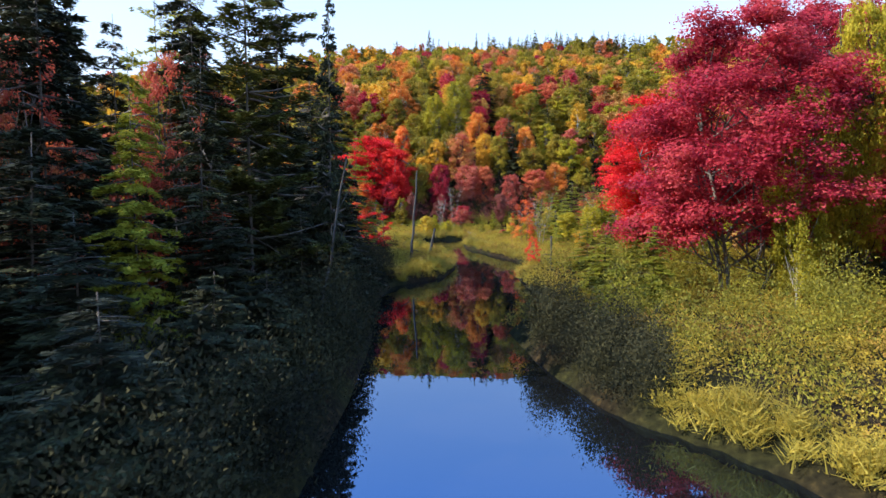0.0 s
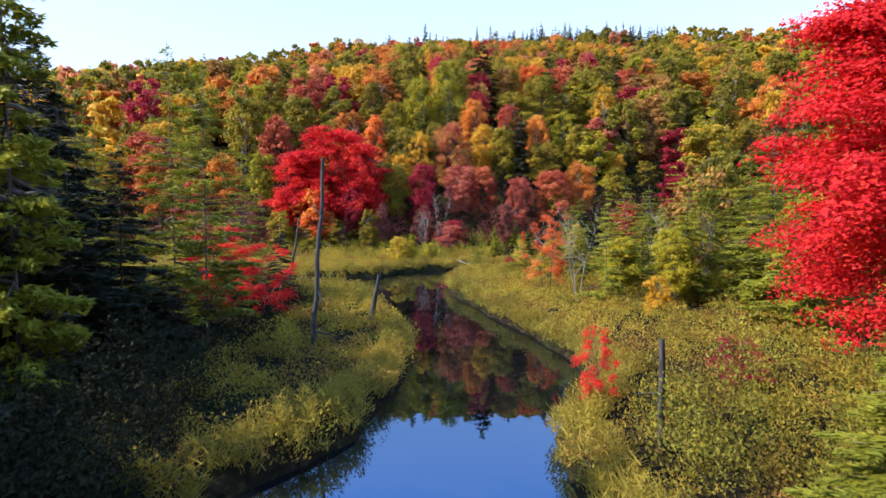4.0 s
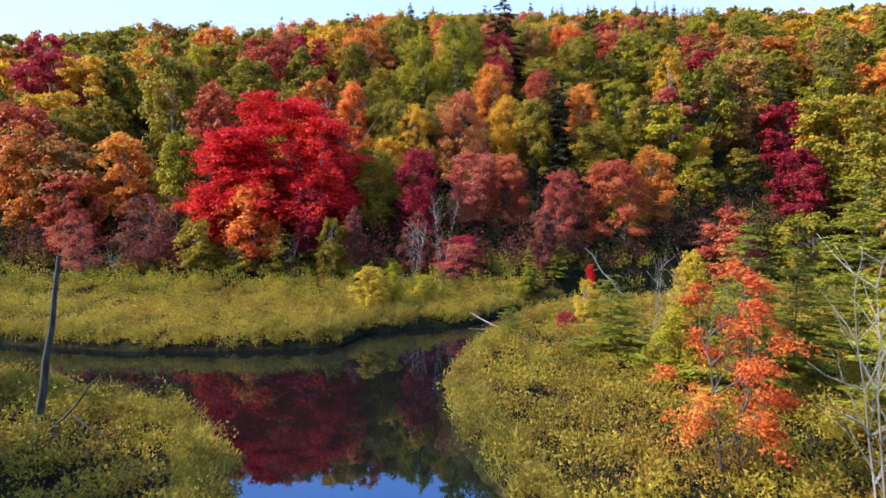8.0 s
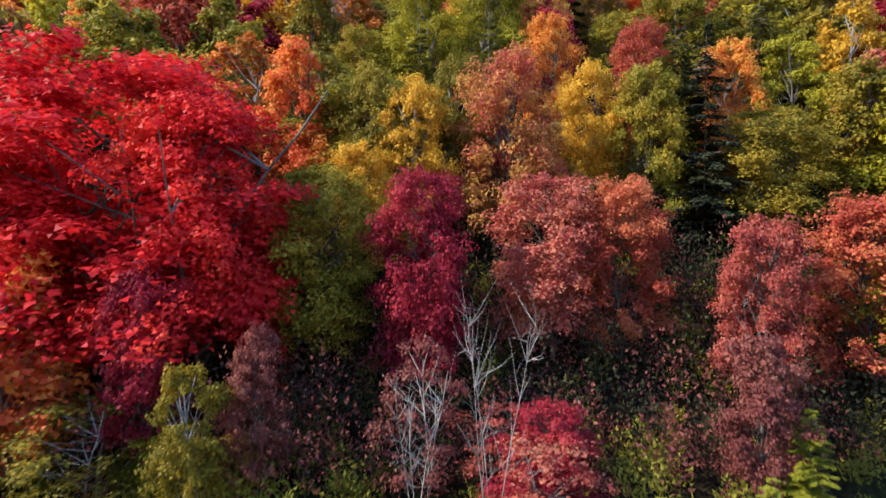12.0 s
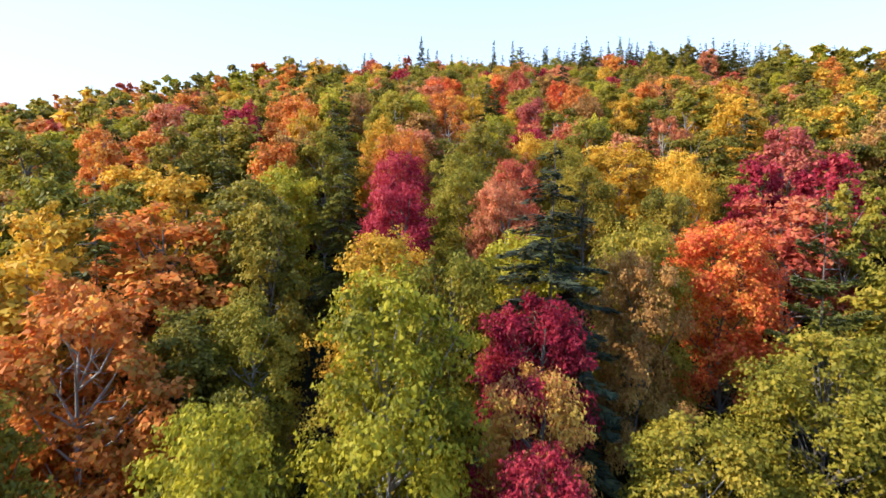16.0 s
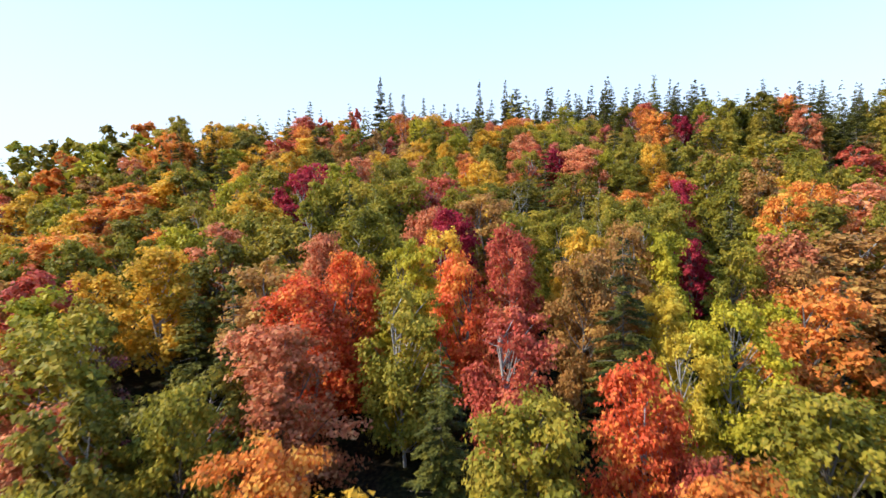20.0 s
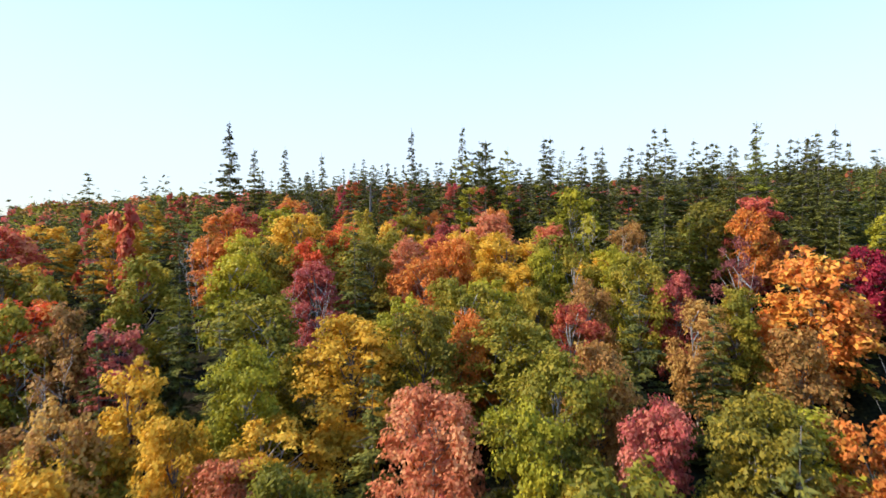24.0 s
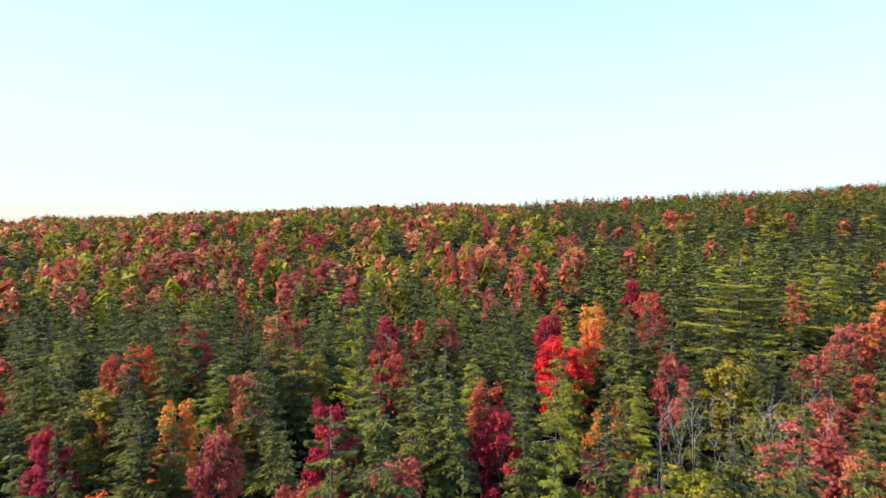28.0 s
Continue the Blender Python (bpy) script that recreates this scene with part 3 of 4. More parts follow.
# Shade under the hillside crowns is put into these leaves.
shrub_field("understory", "understory at the forest foot, shade painted into its leaves", LEAF["shade"], 41, 2600, (-34, 40, 69.5, 84), 2.0, lambda x, y, d, p: (d > 0.8) & (y > 70 + 0.2 * np.clip(x - 4, 0, 20)), 100, 0.085, 0.6)
shrub_field("maroon_understory", "faded maroon saplings at the forest foot", LEAF["mauve"], 43, 900, (-34, 40, 69, 76), 2.2, lambda x, y, d, p: (d > 0.8) & (y > 69.5 + 0.2 * np.clip(x - 4, 0, 20)), 84, 0.08, 0.5)
# Left bank undergrowth and thicket take their darkness from shade-painted leaves.
shrub_field("shade_undergrowth", "undergrowth beneath the left bank trees, shade painted into its leaves", LEAF["shade"], 14, 2600, (-14, 0, 2, 46), 0.8, lambda x, y, d, p: (x < -1.0) & ((x < -3.5) | (y < 27)), 80, 0.05)
shrub_field("bank_thicket", "alder thicket overhanging the bank, shade painted into its leaves", LEAF["shade"], 51, 1300, (-5.0, -1.4, 2, 31), 1.5, lambda x, y, d, p: (d > -0.05) & ((x < -2.6) | (y < 27)), 140, 0.045, 0.42)
# Shadow of the opposite trees, painted as near-black leaves on these bushes.
shrub_field("shaded_thicket", "alder bushes at the water's edge, tree shadow painted into their leaves", LEAF["shade"], 53, 420, (1.5, 4.5, 9.4, 17.4), 1.1, lambda x, y, d, p: (d > 0.02) & (((x - 3.0) / 1.5) ** 2 + ((y - 13.2) / 3.9) ** 2 < 1), 190, 0.036, 0.36)
shrub_field("alder_thicket", "leafy green alder bushes on the sunlit bank", LEAF["gale_green"], 55, 460, (4.4, 13, 12, 30), 1.5, lambda x, y, d, p: (d > 1.0) & (p > -0.2), 190, 0.045, 0.55)
shrub_field("forest_edge_brush", "mixed brush along the foot of the wooded slope", LEAF["gale_green"], 17, 3000, (-34, 34, 66, 78), 0.8, lambda x, y, d, p: p > -0.2, 80, 0.075)

# ---- trees by the stream ----
BY = "stream-side trees"
grow("crimson", 10.4, 21.0, 11.2, 8.0, MAPLE, BY, "large crimson maple with several stems on the bank")
grow("scarlet", 11.6, 30.5, 9.6, 7.0, MAPLE, BY, "scarlet maple on the bank, leaves reaching to the water")
grow("crimson", 15.5, 24.0, 12.5, 8.0, MAPLE, BY, "tall crimson maple behind the bank")
grow("red", 16.5, 17.0, 9.5, 7.0, FINE, BY, "dull red maple on the bank")
grow("crimson", 20.5, 31.0, 12.0, 8.0, FINE, BY, "tall crimson maple behind the bank")
grow("lime", 11.2, 18.6, 7.6, 1.8, NEARBY, BY, "slender yellow-green birch between maples")
grow("lime", 14.0, 20.2, 11.0, 2.4, NEARBY, BY, "yellow-green birch among crimson maples")
# Several of these firs stand out of view, added to shade the bank.
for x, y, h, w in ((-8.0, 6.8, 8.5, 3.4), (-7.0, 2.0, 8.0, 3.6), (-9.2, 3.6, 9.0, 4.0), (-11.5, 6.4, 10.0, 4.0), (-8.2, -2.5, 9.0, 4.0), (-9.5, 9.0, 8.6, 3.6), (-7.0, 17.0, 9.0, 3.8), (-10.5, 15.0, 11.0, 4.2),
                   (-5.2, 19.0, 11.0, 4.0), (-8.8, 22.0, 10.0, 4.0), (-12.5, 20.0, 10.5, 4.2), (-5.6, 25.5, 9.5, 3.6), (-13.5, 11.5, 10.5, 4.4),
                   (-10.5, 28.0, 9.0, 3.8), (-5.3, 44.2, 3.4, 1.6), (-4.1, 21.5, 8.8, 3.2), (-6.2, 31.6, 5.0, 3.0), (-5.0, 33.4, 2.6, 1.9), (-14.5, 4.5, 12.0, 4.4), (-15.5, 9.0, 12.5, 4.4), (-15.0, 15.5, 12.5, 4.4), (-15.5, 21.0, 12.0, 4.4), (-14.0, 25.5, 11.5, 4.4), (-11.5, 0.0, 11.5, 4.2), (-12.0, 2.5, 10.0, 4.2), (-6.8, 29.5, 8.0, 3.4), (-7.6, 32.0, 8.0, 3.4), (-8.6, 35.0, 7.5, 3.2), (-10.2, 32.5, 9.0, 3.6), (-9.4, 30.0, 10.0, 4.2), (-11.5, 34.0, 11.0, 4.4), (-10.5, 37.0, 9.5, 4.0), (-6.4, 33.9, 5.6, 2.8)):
    grow("fir", x, y, h, w, SPRUCE_FINE, BY, "fir crowding the stream bank, shade painted into its needles")
grow("pine", -5.1, 15.8, 11.3, 4.8, PINE_FINE, BY, "dark pine with sunlit top beside the stream")
grow("red", -6.0, 13.4, 7.2, 2.0, WISPY, BY, "red maple glowing between dark firs")
grow("red", -8.6, 12.6, 7.8, 2.4, WISPY, BY, "red maple glowing between dark firs")
grow("larch", -5.6, 29.2, 11.5, 2.2, SPARSE, BY, "thin tall larch with a sparse crown")
# A spruce in the lighter larch colour, so its boughs look sunlit.
grow("larch", -5.4, 10.4, 6.2, 1.9, SPRUCE_FINE, BY, "slender spruce with sunlight painted into its needles")
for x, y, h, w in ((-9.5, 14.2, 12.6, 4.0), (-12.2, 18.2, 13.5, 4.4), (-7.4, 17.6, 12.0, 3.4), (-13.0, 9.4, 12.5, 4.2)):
    grow("fir", x, y, h, w, SPRUCE_FINE, BY, "tall stream-side fir, shade painted into its needles")
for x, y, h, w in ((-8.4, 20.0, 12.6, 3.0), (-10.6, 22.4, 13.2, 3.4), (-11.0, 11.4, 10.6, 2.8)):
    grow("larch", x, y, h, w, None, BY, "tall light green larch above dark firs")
grow("fir", -7.2, 10.8, 8.6, 3.0, SPRUCE_FINE, BY, "fir crowding the stream bank, shade painted into its needles")
grow("fir", -5.0, 12.2, 6.6, 2.4, SPRUCE_FINE, BY, "fir crowding the stream bank, shade painted into its needles")
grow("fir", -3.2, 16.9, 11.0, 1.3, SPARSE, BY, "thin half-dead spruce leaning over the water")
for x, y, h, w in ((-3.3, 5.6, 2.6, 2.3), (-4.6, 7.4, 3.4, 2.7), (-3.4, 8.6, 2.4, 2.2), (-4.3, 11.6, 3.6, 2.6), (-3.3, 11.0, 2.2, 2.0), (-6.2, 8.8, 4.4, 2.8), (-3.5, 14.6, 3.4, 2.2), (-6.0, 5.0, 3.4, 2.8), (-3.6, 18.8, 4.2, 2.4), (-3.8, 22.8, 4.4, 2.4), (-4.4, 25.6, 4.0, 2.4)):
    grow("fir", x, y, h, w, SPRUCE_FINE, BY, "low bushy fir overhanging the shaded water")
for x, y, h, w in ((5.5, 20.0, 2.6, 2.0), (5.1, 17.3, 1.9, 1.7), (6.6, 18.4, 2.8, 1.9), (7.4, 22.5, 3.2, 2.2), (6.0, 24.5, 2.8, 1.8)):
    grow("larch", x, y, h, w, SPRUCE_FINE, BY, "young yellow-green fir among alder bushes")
grow("red", -8.2, 18.0, 9.0, 2.8, WISPY, BY, "red maple glowing between dark spruces")
grow("red", -11.6, 13.0, 10.2, 3.0, WISPY, BY, "red maple glowing between dark spruces")
grow("larch", -8.8, 42.0, 10.4, 3.4, None, BY, "tall light green larch by the bend")
grow("larch", -5.4, 36.7, 8.3, 3.2, None, BY, "tall light green larch beside a dead trunk")
grow("larch", -7.1, 45.0, 6.8, 2.8, None, BY, "light green larch by the bend")
grow("larch", -11.5, 40.5, 7.5, 4.0, None, BY, "light green larch by the bend")
grow("larch", -13.5, 45.0, 8.0, 4.0, None, BY, "light green larch by the bend")
grow("larch", -10.5, 49.5, 5.8, 3.2, None, BY, "light green larch by the bend")
grow("scarlet", -4.3, 39.3, 3.1, 2.4, WISPY, BY, "small scarlet maple with glossy leaves")
grow("scarlet", -6.5, 41.0, 3.6, 3.0, WISPY, BY, "small scarlet maple with glossy leaves")
grow("larch", 14.3, 42.0, 7.2, 4.0, None, BY, "light green larch on the marshy bank")
grow("larch", 8.2, 42.8, 4.8, 2.0, None, BY, "small larch on the marshy bank")
grow("larch", 16.5, 46.0, 7.5, 4.0, None, BY, "light green larch on the marshy bank")
grow("larch", 11.5, 48.5, 4.8, 2.6, None, BY, "small larch on the marshy bank")
grow("larch", 12.6, 37.5, 4.6, 2.6, None, BY, "small larch on the marshy bank")
for x, y, h, w in ((10.3, 47.5, 5.2, 2.6), (13.5, 46.5, 6.2, 3.0), (15.5, 43.5, 6.5, 3.2), (11.6, 43.4, 4.8, 2.4), (17.5, 50.0, 7.0, 3.4), (13.8, 54.5, 5.4, 2.8), (10.8, 52.5, 4.4, 2.2)):
    grow("larch", x, y, h, w, None, BY, "light green larch on the marshy bank")
grow("lime", 14.6, 40.4, 4.8, 2.2, NEARBY, BY, "yellow-green birch on the marshy bank")
grow("larch", 6.4, 53.9, 2.7, 2.2, None, BY, "young larch on the marshy bank")
grow("larch", 3.7, 56.4, 2.0, 0.9, None, BY, "young larch on the marshy bank")
grow("lime", 10.8, 42.8, 3.4, 1.8, THIN, BY, "small yellow-green birch on the marshy bank")
grow("lime", 12.6, 44.0, 4.6, 2.2, THIN, BY, "small yellow-green birch on the marshy bank")
grow("lime", 9.6, 45.6, 3.0, 1.8, THIN, BY, "small yellow-green birch on the marshy bank")
grow("lime", 13.0, 51.5, 4.0, 2.6, THIN, BY, "small yellow-green birch on the marshy bank")
grow("gold", 9.4, 40.4, 1.7, 0.9, THIN, BY, "small golden birch on the marshy bank")
grow("redorange", 6.5, 46.7, 4.2, 2.3, WISPY, BY, "sparse red-orange maple sapling with pale stems")
grow("yellow", 6.75, 58.6, 2.2, 1.0, THIN, BY, "yellow sapling with a red tip")
grow("scarlet", 6.95, 59.0, 2.75, 0.4, THIN, BY, "slim scarlet sapling beside a yellow one")
grow("crimson", 6.0, 58.5, 0.9, 0.8, THIN, BY, "low crimson bush by the stream")
grow("larch", 8.3, 50.2, 4.4, 2.2, None, BY, "light green larch on the marshy bank")
grow("larch", 9.2, 51.8, 4.7, 2.4, None, BY, "light green larch on the marshy bank")
grow("lime", 7.5, 51.4, 2.6, 1.5, THIN, BY, "yellow-green sapling on the marshy bank")
grow("bare", 7.6, 53.2, 3.6, 1.4, None, BY, "thin grey leafless sapling on the marshy bank")
grow("yellow", 10.3, 58.2, 3.2, 1.3, THIN, BY, "slender yellow sapling by the stream")
grow("yellow", -1.7, 62.7, 2.3, 1.5, BROAD, BY, "bright yellow shrub on the far bank")
grow("lime", -0.9, 63.8, 2.4, 1.0, THIN, BY, "yellow-green sapling on the far bank")
grow("lime", 0.5, 65.0, 1.5, 1.2, THIN, BY, "yellow-green sapling on the far bank")
grow("scarlet", 4.7, 30.4, 1.9, 1.0, WISPY, BY, "small scarlet sapling among bog shrubs")
grow("crimson", 8.0, 31.6, 1.4, 1.4, WISPY, BY, "small crimson sapling among bog shrubs")
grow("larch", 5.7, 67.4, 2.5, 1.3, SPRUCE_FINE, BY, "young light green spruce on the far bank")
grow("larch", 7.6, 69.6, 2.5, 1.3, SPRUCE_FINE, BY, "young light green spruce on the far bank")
grow("bare", 7.3, 44.2, 4.4, 2.6, None, BY, "grey leafless birch on the marshy bank")
grow("bare", 12.0, 47.0, 4.2, 2.4, None, BY, "grey leafless birch on the marshy bank")
grow("bare", 1.2, 68.8, 4.8, 2.6, None, BY, "leafless grey maple at the forest edge")
grow("bare", -0.3, 69.3, 3.4, 2.2, None, BY, "leafless grey maple at the forest edge")
for i in range(30):
    x, y = turns.uniform(-30, 20), 68.6 + turns.uniform(0, 3.4)
    y += 0.2 * max(x - 4, 0)
    if shore(np.array([x]), np.array([y]))[0] > 0.6:
        if i % 4 == 3:
            grow("bare", x, y, turns.uniform(1.6, 4.0), 1.6, None, "forest-edge saplings", "leafless grey sapling at the forest edge")
        else:
            grow(turns.choice(("mauve", "pink", "russet", "olive", "green", "lime", "mauve")), x, y, turns.uniform(1.4, 4.6), turns.uniform(1.3, 3.2), THIN, "forest-edge saplings", "thin sapling with faded leaves at the forest edge")
grow("scarlet", -8.7, 73.6, 10.2, 8.4, FINE, "hillside trees", "large bright scarlet red maple at the forest edge")
grow("scarlet", -11.2, 72.6, 8.4, 5.0, FINE, "hillside trees", "bright scarlet red maple at the forest edge")
grow("scarlet", -6.2, 73.0, 8.8, 5.0, FINE, "hillside trees", "bright scarlet red maple at the forest edge")
grow("redorange", -9.6, 70.6, 5.4, 3.4, BROAD, "hillside trees", "orange young maple before a scarlet maple")
grow("crimson", -6.4, 70.6, 5.4, 1.8, THIN, "hillside trees", "rose-red young maple before a scarlet maple")
grow("fir", 6.4, 94.8, 11.2, 5.6, SPRUCE_FINE, "hillside trees", "tall dark conifer rising above orange maples")



# ---- dead wood ----
def dead_wood(name, label, paths, mat=DEAD, sides=6, category="dead tree"):
    """Dead trunk with its side branches, each a part."""
    top = new(name)
    top.empty_display_size = 0.2
    tagged(top, label, category, "dead wood")
    for i, path in enumerate(paths):
        stem = new("trunk" if i == 0 else "branch", mesh_of(name, *tubes([path], sides), mat, True))
        stem.parent = top
    return top


rot = np.random.default_rng(5)


def stem(a, b, r0, r1, bends=7, sway=0.03):
    a, b = np.array(a, float), np.array(b, float)
    size = np.linalg.norm(b - a)
    return [(*(a + (b - a) * k + rot.normal(0, sway * size * 0.12, 3) * (0 < k < 1)), r0 + (r1 - r0) * k) for k in np.linspace(0, 1, bends)]


dead_wood("leaning_dead_tree", "slim pale dead trunk leaning over the stream", [stem((-3.1, 13.9, 0.1), (-2.25, 13.9, 4.8), 0.045, 0.018), stem((-2.9, 13.9, 1.5), (-2.1, 14.1, 1.2), 0.012, 0.004, 4)])
dead_wood("standing_dead_tree", "grey dead trunk with broken stubs at the bank", [stem((-1.9, 35.2, -0.2), (-1.55, 35.2, 5.7), 0.1, 0.045, 12, 0.05), stem((-1.78, 35.2, 2.2), (-1.5, 35.0, 1.7), 0.03, 0.01, 4),
    stem((-1.7, 35.2, 3.4), (-1.3, 35.1, 3.3), 0.02, 0.008, 4), stem((-1.85, 35.2, 1.0), (-1.1, 35.1, 0.8), 0.025, 0.008, 4), stem((-1.65, 35.2, 4.2), (-1.9, 35.3, 4.5), 0.02, 0.008, 4)])
dead_wood("broken_stump", "leaning broken grey stump at the water's edge", [stem((-1.0, 39.6, -0.2), (-0.55, 39.5, 2.1), 0.13, 0.06), stem((-0.6, 39.5, 1.6), (-0.3, 39.5, 1.3), 0.03, 0.01, 4)])
dead_wood("dead_post", "short dead post with one side branch", [stem((5.27, 28.6, 0.1), (5.25, 28.6, 2.2), 0.055, 0.045), stem((5.26, 28.6, 1.3), (4.85, 28.6, 1.3), 0.025, 0.01, 4)])
dead_wood("leaning_dead_tree", "thin grey dead trunk leaning above bog shrubs", [stem((-6.0, 47.8, 0.1), (-5.35, 47.8, 4.0), 0.09, 0.035), stem((-5.6, 47.6, 0.7), (-4.4, 47.4, 1.9), 0.03, 0.01, 6, 0.2), stem((-5.0, 47.5, 1.1), (-4.3, 47.3, 0.8), 0.02, 0.008, 5, 0.2)])
dead_wood("fallen_branch", "bleached fallen branch reaching out of the bank", [stem((4.6, 57.0, 0.3), (2.5, 60.0, 0.9), 0.05, 0.012, 7, 0.15), stem((3.9, 57.9, 0.45), (2.6, 57.6, 0.35), 0.02, 0.006, 5, 0.2), stem((3.6, 58.2, 0.5), (2.4, 58.5, 0.55), 0.02, 0.006, 5, 0.2)], PALE, 5)
dead_wood("fallen_tree", "bleached dead trunk leaning out over the stream", [stem((10.7, 66.5, 0.1), (8.4, 66.7, 3.0), 0.07, 0.02, 8, 0.15), stem((9.6, 66.6, 1.4), (9.0, 66.4, 1.3), 0.02, 0.006, 4), stem((9.2, 66.6, 2.0), (8.4, 66.4, 1.8), 0.02, 0.006, 4), stem((8.9, 66.6, 2.3), (8.9, 66.4, 2.9), 0.015, 0.005, 4)], PALE, 5)


# ---- the wooded hillside ----
grow("sparse_spruce", -5.1, 217.2, 14.0, 2.6)
grow("sparse_spruce", -3.6, 219.5, 11.8, 2.3)
grow("sparse_spruce", 11.8, 216.1, 14.6, 1.9)
grow("sparse_spruce", 16.3, 217.5, 14.4, 2.0)
grow("sparse_spruce", -1.6, 222.5, 12.6, 2.2)
grow("sparse_spruce", 2.0, 223.0, 12.4, 2.2)
grow("spruce", 5.8, 219.0, 10.8, 3.4)
grow("spruce", 9.2, 221.0, 10.4, 3.0)
grow("spruce", -16.4, 214.0, 10.8, 2.6)
grow("spruce", 14.2, 220.5, 11.2, 2.6)
grow("yellow_pine", 16.9, 212.4, 11.6, 3.6)
grow("yellow_pine", 20.8, 224.6, 11.4, 3.2)
grow("olive", -12.5, 69.7, 3.6, 2.1)
grow("crimson", 2.4, 69.8, 2.7, 2.1)
grow("mauve", -0.2, 70.5, 3.9, 2.3)
grow("mauve", -15.8, 70.5, 5.0, 3.3)
grow("red", -20.5, 71.5, 6.0, 3.2)
grow("red", 18.1, 72.0, 6.0, 3.6)
grow("pink", 8.3, 73.0, 5.6, 2.3)
grow("crimson", -0.4, 73.0, 6.9, 3.0)
grow("red", 11.6, 73.5, 5.9, 3.6)
grow("lime", -15.0, 73.5, 7.7, 3.1)
grow("olive", -3.1, 74.0, 6.3, 3.1)
grow("orange", -18.8, 74.0, 7.4, 3.9)
grow("orange", 13.9, 74.3, 6.2, 3.1)
grow("red", 5.2, 74.5, 5.7, 2.6)
grow("pink", 3.1, 74.5, 5.8, 3.7)
grow("crimson", 23.4, 75.0, 5.6, 3.4)
grow("olive", 18.2, 77.0, 4.0, 2.5)
grow("gold", -2.5, 77.0, 5.3, 2.3)
grow("green", -25.3, 78.0, 7.1, 3.8)
grow("gold", -1.0, 78.2, 7.0, 1.2)
grow("pinkgold", 2.2, 78.3, 8.0, 3.4)
# Dark needles here stand in for shade on the lower slope.
grow("fir", 9.2, 78.8, 8.2, 3.0)
grow("green", -2.2, 79.0, 7.0, 1.8)
grow("green", 21.8, 79.0, 3.2, 2.7)
grow("gold", 18.6, 79.0, 4.1, 2.1)
grow("green", 11.6, 79.0, 5.5, 3.6)
grow("olive", 7.5, 79.4, 7.0, 1.4)
grow("red", -15.6, 80.0, 7.8, 2.5)
grow("green", 0.6, 80.1, 7.0, 1.4)
grow("redorange", -5.4, 80.2, 7.5, 2.2)
grow("crimson", 25.4, 80.5, 6.0, 3.7)
grow("spruce", 8.9, 80.9, 8.2, 2.1)
grow("gold", 5.5, 80.7, 6.5, 1.2)
grow("olive", -19.2, 81.0, 10.9, 3.1)
grow("green", -24.0, 81.0, 6.1, 3.5)
grow("orange", 11.3, 81.8, 7.0, 1.6)
grow("pink", 17.6, 82.0, 6.3, 4.1)
grow("spruce", 6.6, 82.0, 5.8, 2.6)
grow("lime", 14.5, 83.0, 6.9, 3.3)
grow("orange", -8.7, 83.0, 7.0, 4.0)
grow("pine", 1.9, 83.3, 9.0, 2.3)
grow("red", 8.4, 83.6, 7.5, 2.0)
grow("lime", 30.5, 85.0, 6.3, 4.1)
grow("crimson", -30.9, 85.0, 10.4, 5.6)
grow("spruce", 25.0, 86.0, 5.0, 3.1)
grow("olive", -26.5, 86.0, 8.4, 4.3)
grow("orange", 4.8, 86.1, 7.5, 3.2)
grow("red", 9.0, 87.0, 5.0, 3.2)
grow("olive", -11.0, 87.6, 8.2, 3.7)
grow("lime", -1.2, 87.9, 9.5, 3.6)
grow("red", -14.1, 89.0, 8.9, 4.9)
grow("green", -7.0, 89.5, 8.2, 2.7)
grow("crimson", 5.6, 89.7, 7.0, 2.7)
grow("lime", 2.0, 90.8, 10.5, 4.4)
grow("crimson", 24.3, 91.0, 6.8, 5.4)
grow("pinkgold", 5.5, 91.6, 7.5, 2.6)
grow("olive", 13.1, 91.8, 8.2, 4.5)
grow("crimson", -11.6, 91.9, 8.2, 5.0)
grow("orange", -6.2, 92.0, 9.1, 4.8)
grow("crimson", 5.7, 93.1, 8.2, 2.4)
grow("orange", -7.8, 93.9, 8.2, 3.3)
grow("olive", 31.5, 94.0, 6.1, 4.5)
grow("pine", 14.7, 95.0, 9.5, 3.2)
grow("olive", 3.4, 95.2, 8.2, 2.2)
grow("russet", 9.2, 95.3, 8.2, 2.0)
grow("gold", 1.2, 96.6, 8.2, 4.3)
grow("spruce", -9.0, 97.2, 9.5, 1.9)
grow("redorange", 13.2, 98.2, 8.2, 4.3)
grow("green", -3.8, 99.1, 8.2, 2.8)
grow("orange", -7.6, 99.3, 8.2, 5.4)
grow("gold", -12.2, 99.7, 8.2, 3.5)
grow("crimson", 1.0, 101.5, 8.5, 1.6)
grow("salmon", 5.4, 102.6, 8.2, 1.9)
grow("olive", 20.7, 102.9, 8.2, 3.2)
grow("olive", 3.9, 104.1, 8.2, 2.6)
grow("lime", -4.6, 104.4, 8.2, 3.0)
grow("gold", 14.6, 105.9, 8.2, 3.2)
grow("red", 6.4, 106.2, 8.2, 2.1)
grow("crimson", 0.6, 106.4, 8.2, 2.7)
grow("olive", 3.4, 107.4, 8.2, 3.1)
grow("crimson", 19.1, 107.5, 8.2, 3.0)
grow("crimson", 22.8, 108.1, 8.2, 3.8)
grow("gold", 15.5, 109.2, 8.2, 3.2)
grow("orange", -6.4, 109.5, 8.2, 2.0)
grow("olive", -3.9, 110.3, 8.2, 3.5)
grow("gold", 12.7, 110.4, 8.2, 5.2)
grow("olive", 9.3, 110.6, 8.2, 2.3)
grow("orange", 0.5, 110.9, 8.2, 3.7)
